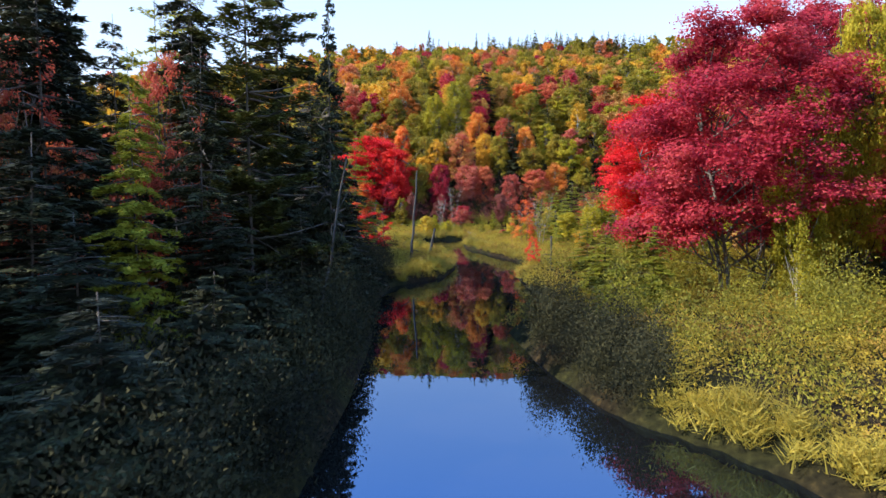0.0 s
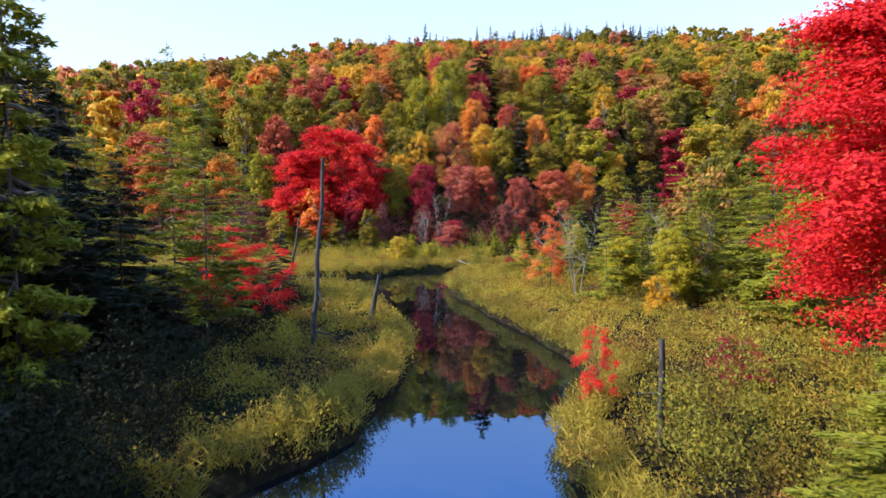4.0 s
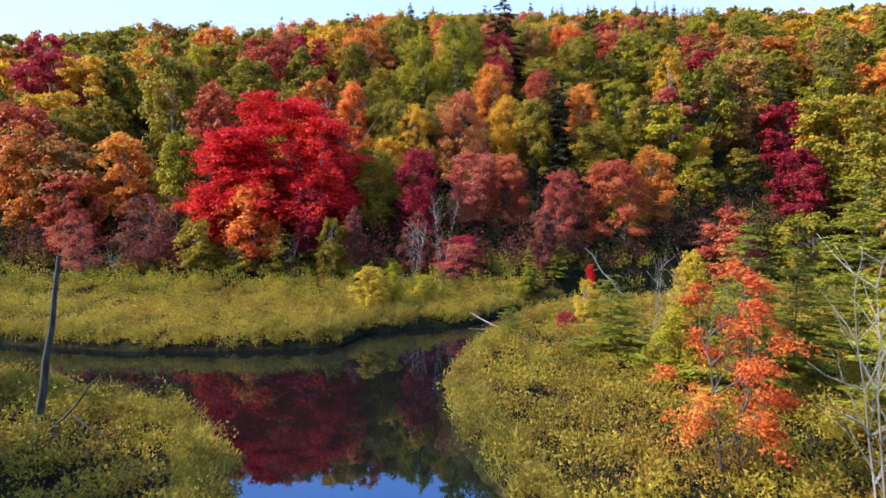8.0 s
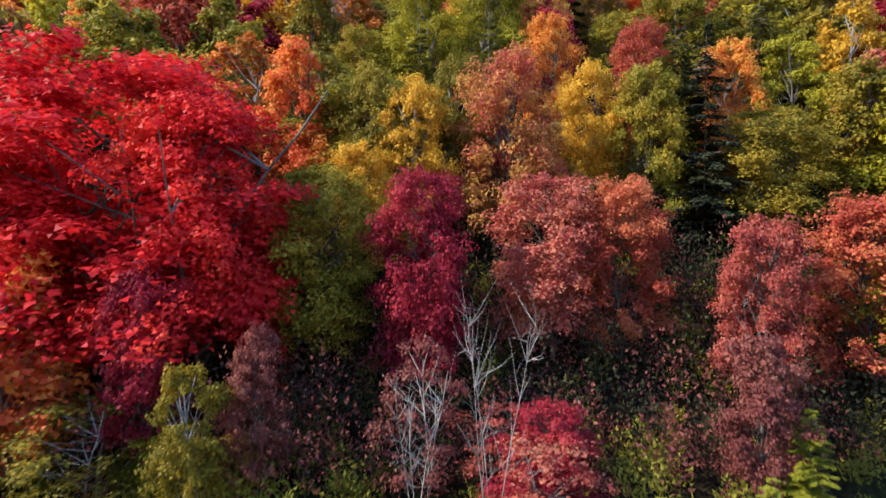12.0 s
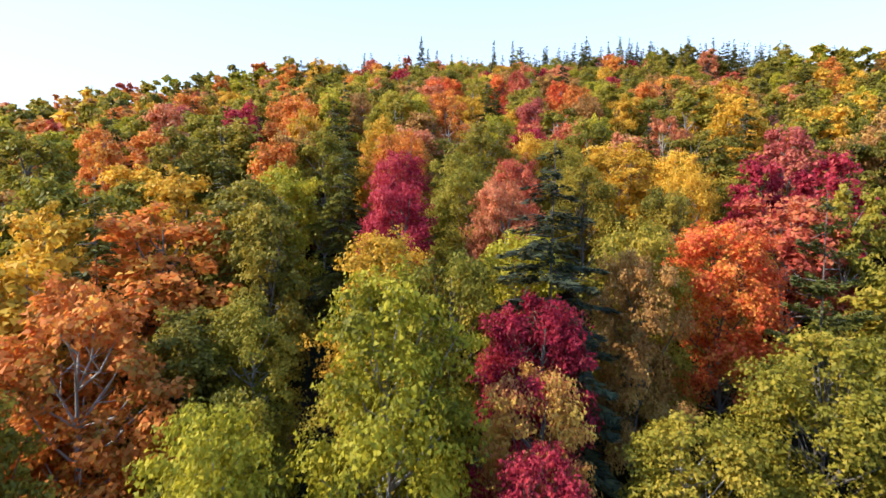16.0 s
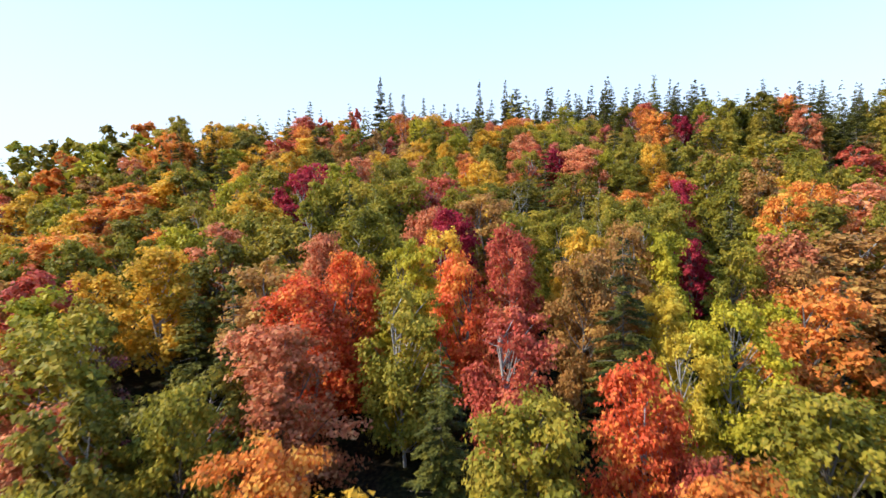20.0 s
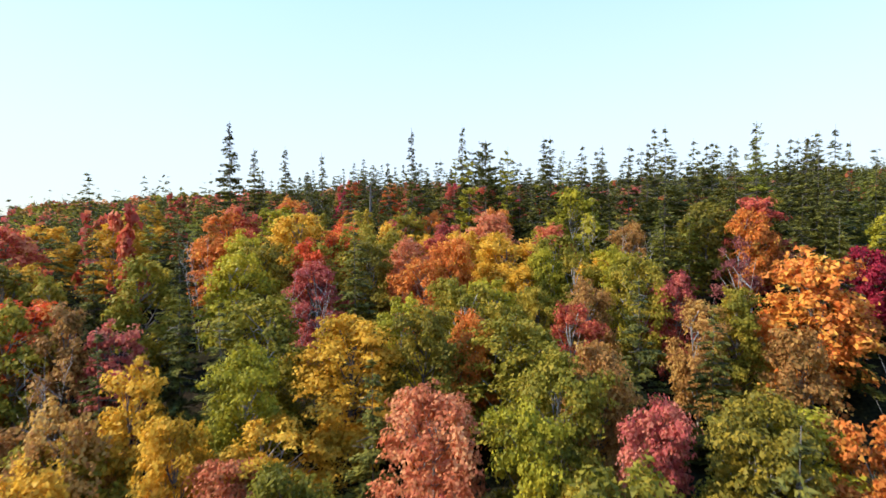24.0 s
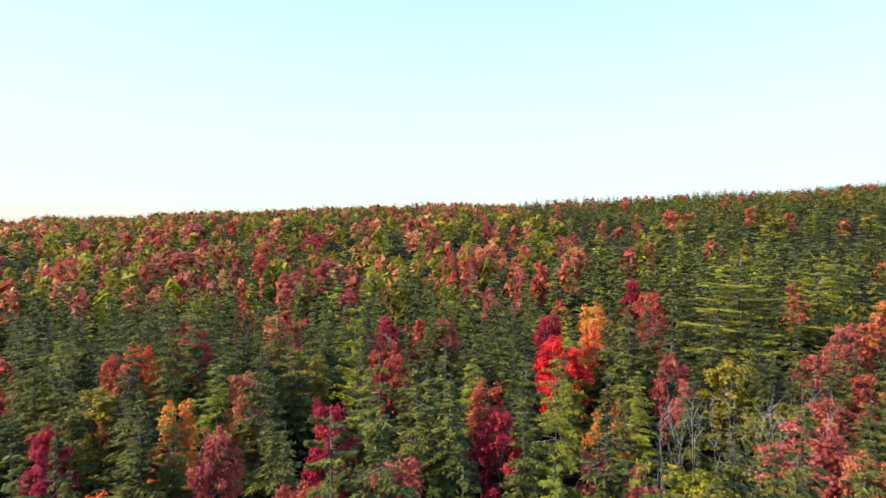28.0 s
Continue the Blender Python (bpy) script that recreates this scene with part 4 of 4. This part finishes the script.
grow("russet", -5.7, 111.0, 8.2, 2.1)
grow("gold", 7.6, 111.8, 8.2, 1.4)
grow("spruce", -3.8, 112.2, 9.5, 2.3)
grow("crimson", 8.1, 113.4, 8.2, 3.0)
grow("green", 18.8, 113.6, 8.2, 4.9)
grow("gold", -1.2, 113.7, 8.2, 2.1)
grow("salmon", 13.7, 113.8, 8.2, 3.9)
grow("pink", 24.0, 114.0, 8.2, 3.4)
grow("olive", -24.4, 115.7, 8.2, 5.0)
grow("red", 11.3, 116.2, 8.2, 3.9)
grow("bare", 4.5, 116.3, 7.5, 3.8)
grow("gold", -6.5, 116.6, 8.2, 3.0)
grow("red", 8.5, 117.2, 8.2, 3.0)
grow("salmon", 17.5, 117.4, 8.2, 2.7)
grow("lime", 6.2, 118.2, 8.2, 2.5)
grow("spruce", -4.3, 118.5, 9.5, 2.4)
grow("lime", 13.2, 118.6, 8.2, 2.8)
grow("olive", -14.5, 119.2, 8.2, 4.5)
grow("crimson", -12.5, 121.1, 8.2, 3.5)
grow("orange", -7.9, 121.4, 8.2, 3.3)
grow("gold", 24.8, 122.5, 8.2, 3.7)
grow("lime", 0.6, 123.5, 8.2, 2.5)
grow("russet", 13.6, 123.6, 8.2, 2.5)
grow("pink", 9.6, 124.0, 8.2, 2.9)
grow("lime", -1.8, 124.0, 8.2, 2.7)
grow("orange", 3.1, 124.3, 8.2, 2.6)
grow("gold", 7.7, 124.4, 7.0, 1.7)
grow("gold", 16.8, 124.7, 8.2, 2.5)
grow("orange", -9.6, 124.8, 8.2, 4.8)
grow("spruce", 6.0, 125.0, 9.5, 1.5)
grow("gold", 0.6, 125.3, 8.2, 2.3)
grow("lime", -2.0, 127.7, 8.2, 3.3)
grow("olive", 9.7, 128.2, 8.2, 4.6)
grow("russet", -5.3, 128.5, 8.2, 3.7)
grow("pink", -21.2, 128.9, 8.2, 3.9)
grow("orange", 2.7, 130.2, 8.2, 4.1)
grow("red", 14.3, 130.9, 6.5, 1.3)
grow("gold", 28.6, 131.1, 8.2, 4.0)
grow("olive", 17.6, 131.3, 8.2, 5.1)
grow("olive", 9.7, 131.6, 8.2, 3.9)
grow("green", -3.6, 132.0, 8.2, 4.0)
grow("redorange", 13.1, 132.4, 8.2, 2.3)
grow("olive", -0.7, 132.9, 8.2, 2.6)
grow("mauve", 34.7, 135.7, 6.5, 4.2)
grow("salmon", 1.2, 136.6, 8.2, 4.6)
grow("yellow", 16.2, 137.5, 6.5, 1.7)
grow("spruce", 14.3, 138.7, 9.5, 1.5)
grow("olive", 5.6, 139.1, 8.2, 3.8)
grow("mauve", -7.6, 139.5, 6.5, 3.5)
grow("redorange", 1.3, 140.5, 8.2, 4.5)
grow("russet", 13.1, 141.0, 8.2, 1.9)
grow("redorange", 7.9, 141.6, 8.2, 2.4)
grow("yellow", 17.0, 142.0, 6.5, 1.1)
grow("redorange", 2.7, 143.0, 8.2, 2.5)
grow("russet", 15.0, 143.1, 8.2, 4.2)
grow("lime", 5.6, 143.3, 8.2, 2.6)
grow("red", 10.3, 144.7, 8.2, 2.3)
grow("russet", -16.0, 145.4, 8.2, 3.1)
grow("gold", 14.0, 145.5, 8.2, 1.8)
grow("gold", 7.0, 145.6, 8.2, 1.6)
grow("salmon", 0.8, 146.2, 8.2, 2.0)
grow("gold", -19.9, 146.3, 8.2, 4.7)
grow("green", -5.1, 147.3, 8.2, 4.8)
grow("olive", 23.3, 148.2, 8.2, 3.4)
grow("russet", 17.1, 148.6, 8.2, 3.3)
grow("green", -2.2, 148.9, 8.2, 4.9)
grow("olive", 2.7, 149.1, 8.2, 4.2)
grow("olive", 11.1, 149.2, 8.2, 2.3)
grow("crimson", 7.4, 149.5, 8.2, 2.9)
grow("russet", 32.0, 150.8, 8.2, 9.7)
grow("spruce", 24.5, 151.6, 9.5, 2.5)
grow("crimson", 22.7, 153.2, 6.5, 1.9)
grow("olive", -5.8, 153.9, 8.2, 3.9)
grow("orange", -40.6, 155.1, 8.2, 10.9)
grow("orange", 30.7, 157.5, 8.2, 3.2)
grow("olive", 20.3, 157.5, 8.2, 3.8)
grow("orange", -20.6, 157.9, 8.2, 7.1)
grow("olive", 0.6, 157.9, 8.2, 3.8)
grow("pink", 4.7, 159.1, 8.2, 4.8)
grow("olive", 27.6, 159.4, 8.2, 3.2)
grow("bare", 18.1, 159.4, 7.5, 1.9)
grow("crimson", 25.2, 162.2, 8.2, 3.0)
grow("red", 6.3, 162.5, 8.2, 5.6)
grow("salmon", 40.5, 162.6, 8.2, 6.0)
grow("crimson", -5.1, 162.6, 8.2, 3.1)
grow("olive", -7.0, 164.3, 8.2, 4.8)
grow("bare", 13.1, 164.6, 7.5, 3.0)
grow("crimson", -4.7, 166.8, 8.2, 4.0)
grow("orange", -23.7, 171.7, 8.2, 8.8)
grow("lime", 21.9, 172.8, 8.2, 2.2)
grow("gold", -19.3, 172.8, 8.2, 6.0)
grow("gold", 10.2, 172.9, 8.2, 5.1)
grow("spruce", 16.5, 173.4, 9.5, 4.1)
grow("gold", -34.3, 173.5, 8.2, 6.7)
grow("olive", 23.9, 173.9, 8.2, 1.8)
grow("red", -38.1, 173.9, 8.2, 4.4)
grow("salmon", 20.1, 174.5, 8.2, 2.7)
grow("salmon", -2.4, 174.5, 8.2, 3.9)
grow("crimson", 17.8, 174.6, 8.2, 1.3)
grow("gold", 27.5, 174.8, 8.2, 2.5)
grow("orange", 9.1, 175.7, 8.2, 3.7)
grow("spruce", 23.8, 176.2, 11.0, 2.4)
grow("olive", 15.4, 176.7, 8.2, 2.7)
grow("olive", 22.3, 177.3, 8.2, 1.7)
grow("olive", 10.9, 177.5, 8.2, 3.2)
grow("olive", 1.7, 177.6, 8.2, 3.8)
grow("olive", 27.0, 178.1, 8.2, 3.0)
grow("pink", 18.3, 178.2, 8.2, 2.9)
grow("lime", 6.8, 178.3, 8.2, 3.5)
grow("salmon", 3.9, 178.7, 8.2, 2.4)
grow("red", 16.1, 179.1, 8.2, 2.6)
grow("olive", 11.5, 180.6, 8.2, 3.6)
grow("olive", 31.6, 181.0, 8.2, 2.7)
grow("yellow", 20.2, 181.2, 6.5, 1.4)
grow("olive", 42.3, 181.4, 8.2, 9.1)
grow("gold", 2.9, 181.5, 8.2, 2.6)
grow("orange", 29.7, 182.7, 8.2, 3.2)
grow("lime", 18.8, 182.7, 8.2, 2.2)
grow("gold", 6.7, 183.2, 8.2, 2.6)
grow("pink", 23.1, 183.2, 8.2, 2.5)
grow("salmon", 15.6, 183.6, 8.2, 4.2)
grow("spruce", -24.8, 184.7, 9.5, 3.9)
grow("bare", 33.5, 185.9, 7.5, 2.6)
grow("mauve", -3.6, 186.2, 6.5, 2.8)
grow("gold", 3.6, 186.6, 8.2, 3.0)
grow("russet", 21.9, 186.7, 8.2, 2.4)
grow("lime", 8.0, 186.8, 8.2, 3.6)
grow("olive", 39.5, 188.1, 8.2, 4.9)
grow("bare", -1.6, 188.3, 7.5, 2.8)
grow("spruce", 24.4, 189.9, 9.5, 1.7)
grow("russet", 31.4, 190.4, 7.2, 2.6)
grow("pink", -0.2, 191.2, 7.2, 1.8)
grow("orange", 16.8, 191.3, 7.2, 1.4)
grow("olive", 18.8, 192.4, 7.2, 2.4)
grow("bare", 9.5, 192.5, 7.5, 3.5)
grow("red", 22.0, 193.1, 7.2, 1.7)
grow("lime", 13.7, 193.2, 7.2, 2.4)
grow("russet", 28.3, 193.3, 7.2, 3.0)
grow("olive", 30.2, 193.5, 7.2, 2.6)
grow("salmon", -9.7, 193.6, 7.2, 3.9)
grow("redorange", -6.5, 193.7, 7.2, 4.7)
grow("olive", 20.4, 194.8, 7.2, 2.6)
grow("pink", 40.6, 195.0, 6.4, 2.4)
grow("russet", 23.1, 195.4, 7.2, 2.7)
grow("olive", 15.8, 195.6, 7.2, 2.0)
grow("pink", 28.0, 195.7, 7.2, 2.9)
grow("spruce", 10.6, 195.9, 9.5, 1.8)
grow("crimson", 38.2, 196.1, 6.4, 2.2)
grow("pink", 8.3, 196.5, 7.2, 3.4)
grow("mauve", 31.6, 196.9, 8.0, 3.2)
grow("lime", 3.4, 197.8, 7.2, 4.1)
grow("orange", 14.1, 198.6, 7.2, 3.4)
grow("bare", 0.2, 199.4, 7.5, 2.2)
grow("lime", 25.6, 199.6, 7.2, 3.2)
grow("olive", 23.4, 199.7, 7.2, 2.4)
grow("bare", 27.3, 200.2, 7.5, 1.9)
grow("redorange", 6.8, 200.3, 7.2, 3.1)
grow("lime", 21.7, 200.4, 7.2, 2.2)
grow("orange", 34.6, 201.4, 7.2, 2.2)
grow("lime", 2.3, 201.6, 7.2, 3.4)
grow("larch", 30.9, 201.9, 7.2, 2.6)
grow("salmon", 12.6, 202.8, 7.2, 3.3)
grow("russet", 27.5, 203.3, 7.2, 2.1)
grow("spruce", 26.7, 205.3, 9.5, 2.5)
grow("larch", 30.1, 205.4, 7.2, 2.3)
grow("gold", -8.9, 206.3, 7.2, 4.4)
grow("gold", 18.9, 206.8, 7.2, 4.0)
grow("bare", 25.2, 206.9, 7.5, 3.1)
grow("redorange", 7.4, 207.8, 7.2, 4.1)
grow("gold", 16.5, 208.2, 7.2, 3.7)
grow("lime", 25.1, 209.8, 9.0, 2.7)
grow("redorange", 6.9, 210.7, 7.2, 1.6)
grow("red", 19.1, 211.2, 7.2, 2.6)
grow("gold", 10.4, 211.6, 7.2, 2.4)
grow("gold", -18.7, 211.6, 7.2, 5.6)
grow("pink", 15.2, 212.2, 7.2, 3.2)
grow("spruce", 31.8, 214.0, 10.0, 2.4)
grow("pink", 10.7, 214.1, 7.2, 2.1)
grow("spruce", 22.3, 214.7, 8.0, 3.0)
grow("yellow_pine", 20.1, 216.5, 7.0, 1.9)
grow("mauve", 1.6, 219.9, 6.5, 4.2)
grow("gold", -14.4, 219.9, 7.2, 4.0)
grow("snag", 7.1, 221.8, 9.0, 1.5)
grow("orange", 5.1, 221.9, 7.2, 2.9)
grow("spruce", 27.2, 225.3, 10.0, 3.3)
grow("bare", 0.1, 226.2, 9.0, 3.4)
grow("spruce", 8.2, 226.5, 11.0, 3.3)
grow("red", 10.2, 232.2, 7.2, 1.2)
grow("larch", 39.4, 232.4, 10.0, 3.8)
grow("pink", 35.5, 232.4, 9.0, 4.0)
grow("redorange", 7.5, 233.1, 7.2, 1.6)
grow("red", 15.0, 233.2, 7.2, 1.3)
grow("larch", 20.6, 233.4, 7.2, 2.7)
grow("pink", 43.4, 234.5, 7.2, 3.0)
grow("pink", 18.5, 236.1, 7.2, 2.4)
grow("spruce", 12.8, 237.4, 9.5, 2.5)
grow("pink", 10.0, 237.7, 7.2, 1.7)
grow("pink", 29.9, 238.7, 7.2, 2.0)
grow("crimson", 0.5, 239.3, 7.2, 2.6)
grow("salmon", 41.0, 239.7, 7.2, 2.9)
grow("pink", 28.3, 239.9, 7.2, 2.3)
grow("orange", 6.6, 240.6, 7.2, 2.5)
grow("lime", 33.7, 240.8, 6.0, 4.1)
grow("spruce", 4.1, 240.8, 9.5, 3.1)
grow("crimson", 14.6, 241.0, 7.2, 1.8)
grow("spruce", 0.2, 241.6, 9.5, 3.4)
grow("pink", 40.1, 242.0, 7.2, 4.5)
grow("crimson", 23.5, 243.8, 7.2, 1.4)
grow("bare", 32.9, 243.9, 7.5, 2.3)
grow("bare", 36.5, 244.3, 7.5, 2.4)
grow("bare", 38.1, 244.3, 7.5, 2.5)
grow("bare", 39.7, 244.4, 7.5, 2.5)
grow("salmon", 8.7, 244.5, 7.2, 1.2)
grow("bare", 34.8, 244.7, 7.5, 2.4)
grow("bare", 41.3, 245.0, 7.5, 2.6)
grow("orange", 30.5, 246.8, 7.0, 2.1)
grow("yellow_pine", 14.9, 247.4, 11.0, 3.0)
grow("red", -1.4, 248.3, 7.2, 1.4)
grow("red", 23.0, 248.5, 7.2, 1.2)
grow("larch", 33.0, 249.5, 7.2, 3.3)
grow("redorange", -0.4, 249.6, 7.2, 2.2)
grow("red", 49.7, 253.1, 7.2, 3.3)
grow("red", 16.2, 253.3, 7.2, 3.5)
grow("pink", 36.5, 253.4, 7.2, 2.6)
grow("red", 15.5, 255.6, 7.2, 3.0)
grow("crimson", 56.6, 255.9, 7.2, 4.6)
grow("scarlet", 28.9, 256.6, 7.2, 4.1)
grow("pink", 50.1, 259.9, 7.2, 3.2)
grow("redorange", 32.4, 260.8, 7.2, 2.1)
grow("salmon", 5.3, 261.2, 7.2, 2.6)
grow("pink", 20.0, 262.0, 7.2, 2.5)
grow("crimson", 14.4, 263.3, 7.2, 3.4)
grow("crimson", 29.0, 263.6, 7.2, 2.1)
grow("pink", 56.0, 265.2, 7.2, 3.1)
grow("orange", 33.8, 265.5, 7.2, 3.5)
grow("spruce", -21.0, 267.7, 10.0, 8.1)
grow("orange", 62.9, 269.1, 7.2, 5.5)
grow("yellow_pine", 50.2, 273.5, 12.0, 10.4)
grow("yellow_pine", 58.4, 273.8, 11.0, 6.4)
grow("crimson", 42.0, 274.9, 7.2, 2.7)
grow("orange", 35.6, 275.9, 7.2, 3.2)
grow("red", 42.9, 279.7, 7.2, 3.5)
grow("spruce", -40.4, 283.1, 10.0, 9.5)
grow("crimson", 42.5, 285.6, 7.2, 2.5)
grow("pink", -2.8, 293.7, 7.2, 4.1)
grow("pink", -1.1, 306.8, 7.2, 5.5)
grow("red", -51.2, 315.7, 7.2, 6.1)
grow("salmon", 41.6, 319.2, 7.2, 5.3)
grow("salmon", 25.2, 320.8, 7.2, 5.3)
grow("pink", -31.6, 321.1, 7.2, 6.8)
grow("spruce", -82.7, 329.0, 10.0, 14.9)
grow("crimson", -14.9, 351.6, 7.2, 7.7)


# The rest of the wood: single trees near the flight line, and far woods joined by colour.
rng = np.random.default_rng(21)
TAKEN = [(o.location.x, o.location.y, o.scale[0]) for o in scene.objects if o.get("category") == "tree"]
TAKEN = np.array(TAKEN)
HILL = ("olive", "lime", "olive", "green", "gold", "green", "russet", "olive", "olive", "lime", "olive", "spruce", "green", "olive", "salmon", "green", "olive", "gold", "green", "orange", "spruce", "russet", "olive", "lime", "red", "spruce", "olive", "gold", "orange", "russet")
TOP = ("spruce", "spruce", "spruce", "pine", "spruce", "spruce", "spruce", "spruce", "larch", "spruce", "spruce", "spruce", "pine", "spruce", "spruce", "spruce", "spruce", "spruce", "spruce", "green", "spruce", "spruce", "spruce", "larch", "red", "pine", "spruce", "spruce")


def spread_trees(box, step, mix, keep, jitter=0.42):
    for y in np.arange(box[2], box[3], step * 0.9):
        for x in np.arange(box[0], box[1], step):
            px, py = x + rng.normal(0, step * jitter * 0.6), y + rng.normal(0, step * jitter * 0.6)
            if keep(px, py):
                yield px, py, mix[int(rng.integers(len(mix)))]


def clear(px, py, gap):
    return (np.hypot(TAKEN[:, 0] - px, TAKEN[:, 1] - py) > gap + 0.3 * TAKEN[:, 2]).all()


for px, py, kind in spread_trees((-44, 80, 72, 202), 4.2, HILL, lambda a, b: (b > 78 or a < -22 or a > 22) and abs(a - line_x(b)) < 38 + 0.12 * (b - 72) and clear(a, b, 0.9)):
    if py > 178 and px > 27 and rng.random() < 0.65:
        kind = "spruce"
    low_slope = py < 96 and abs(px - line_x(py)) < 13
    if low_slope:
        kind = ("olive", "lime", "green", "olive", "spruce")[int(rng.integers(5))]
    conifer = kind in ("spruce", "fir")
    h, w = (rng.uniform(7, 10), rng.uniform(2.4, 3.4)) if conifer else (rng.uniform(6.2, 9), rng.uniform(3.2, 5.2))
    if low_slope:
        h = h * 0.78
    grow(kind, float(px), float(py), float(h), float(w), None)
def ridge(a, b):
    """The part of the ridge that is flown over closely, where each tree stands singly."""
    return abs(a - line_x(b)) < 24 + 0.3 * (b - 205) and b < 262


for px, py, kind in spread_trees((-30, 100, 203, 262), 3.7, TOP, lambda a, b: ridge(a, b) and clear(a, b, 0.5)):
    if py < 217 and px < 26 and rng.random() < 0.85:
        kind = HILL[int(rng.integers(len(HILL)))]
    mixed_top = -2 < px < 26 and py < 218
    if mixed_top:
        kind = ("gold", "lime", "olive", "red", "orange", "lime", "olive", "salmon", "spruce")[int(rng.integers(9))]
    conifer = kind in ("spruce", "pine", "larch")
    h, w = (rng.uniform(9, 12.4) if px > 17 and py < 242 else rng.uniform(6.8, 10.4), rng.uniform(2.8, 4.4)) if conifer else (rng.uniform(6.2, 8.4) if mixed_top else rng.uniform(5.5, 7.8), rng.uniform(3.2, 4.6))
    grow(kind, float(px), float(py), float(h), float(w), None if conifer else BROAD if mixed_top else FILL, "ridge-top trees")


def far_shape(conifer, seed, leaves):
    v, f = conifer_crown(300 + seed, leaves, 2.3 / leaves**0.5, gaps=0.1, power=0.75, tiers=14, each=6, tilt=1.0) if conifer else broad_crown(320 + seed, leaves, 2.9 / leaves**0.5, 0.06, 13)
    return v.reshape(-1, 3, 3) / [1, 1, SPIRE if conifer else TALL]


FAR = {True: [far_shape(True, i, 90) for i in range(5)], False: [far_shape(False, i, 100) for i in range(5)]}
MID = {True: [far_shape(True, 10 + i, 480) for i in range(5)], False: [far_shape(False, 10 + i, 620) for i in range(5)]}
DENSE = {True: [far_shape(True, 20 + i, 2000) for i in range(5)], False: [far_shape(False, 20 + i, 4000) for i in range(5)]}
batches = {}


def far_tree(px, py, kind, h, w, near):
    conifer = kind in ("spruce", "fir", "pine", "larch")
    shape = (DENSE if near == 2 else MID if near else FAR)[conifer][int(rng.integers(5))]
    a = rng.random() * 6.283
    turn = np.array([[np.cos(a), -np.sin(a), 0], [np.sin(a), np.cos(a), 0], [0, 0, 1]])
    v = (shape.reshape(-1, 3) * [w, w, h]) @ turn.T + [px, py, float(ground_z(px, py)) - 0.1]
    batches.setdefault(kind, []).append(v)


FAR_LEFT = ("pink", "russet", "olive", "salmon", "olive", "red", "green", "spruce", "lime", "olive", "salmon", "spruce", "pink", "spruce")


def size_of(kind, wide):
    if kind in ("spruce", "pine", "larch"):
        return rng.uniform(5, 8.6), rng.uniform(2.5, 3.6) * wide
    return rng.uniform(5, 7.2), rng.uniform(2.4, 3.6) * wide


for px, py, kind in spread_trees((-112, 118, 72, 204), 5.4, HILL, lambda a, b: abs(a - line_x(b)) >= 38 + 0.12 * (b - 72) and abs(a) < 42 + 0.5 * (b - 60)):
    conifer = kind == "spruce"
    far_tree(px, py, kind, rng.uniform(6.5, 9.5), rng.uniform(2.6, 3.4) if conifer else rng.uniform(4.4, 6.2), True)
for px, py, kind in spread_trees((-110, 170, 205, 330), 3.4, TOP, lambda a, b: not ridge(a, b) and abs(a - 24) < 42 + 0.82 * (b - 195) and clear(a, b, 1.0)):
    if py > 285 and px < 30 and rng.random() < 0.38:
        kind = FAR_LEFT[int(rng.integers(len(FAR_LEFT)))]
    h, w = size_of(kind, 1.0)
    far_tree(px, py, kind, h * (1.25 if py < 230 else 1), w, py < 285)
for px, py, kind in spread_trees((-330, 430, 330, 620), 5.6, TOP, lambda a, b: abs(a - 26) < 0.85 * (b - 175)):
    if px < 50 and rng.random() < 0.45:
        kind = FAR_LEFT[int(rng.integers(len(FAR_LEFT)))]
    far_tree(px, py, kind, *size_of(kind, 1.3), False)
# Unseen firs behind the start of the flight, added to shade the left bank.
for px, py, kind in spread_trees((-24, -6, -40, 1), 3.2, ("fir",), lambda a, b: b < -3 or a < -12):
    far_tree(px, py, kind, rng.uniform(6, 10), 3.4, True)
for px, py, kind in spread_trees((-48, -15, 0, 72), 3.6, ("fir", "fir", "red", "larch", "fir", "green"), lambda a, b: a < -16 and b < 48 - 0.3 * (a + 15) and (b > 30 or rng.random() < 0.5)):
    far_tree(px, py, kind, rng.uniform(7, 10.5), rng.uniform(3, 4), 2 if px > -24 else 1)
for px, py, kind in spread_trees((17, 52, 0, 72), 3.8, ("larch", "lime", "olive", "larch", "russet", "green"), lambda a, b: a > 19 + 3 * np.sin(b * 0.3) and (b < 62 or a > 30)):
    far_tree(px, py, kind, rng.uniform(6, 9.5), rng.uniform(3, 4.5), 2 if px < 28 else 1)
WORDS = {"fir": "firs with shade painted into their needles", "spruce": "dark green conifers", "pine": "dark pines", "larch": "light green larches"}
for kind, some in batches.items():
    v = np.concatenate(some)
    ob = new("distant_woods", mesh_of("distant_woods", v, np.arange(len(v)).reshape(-1, 3), LEAF[kind]))
    tagged(ob, "distant woodland of " + WORDS.get(kind, kind + " autumn broadleaf crowns"), "woods", kind="stuff")
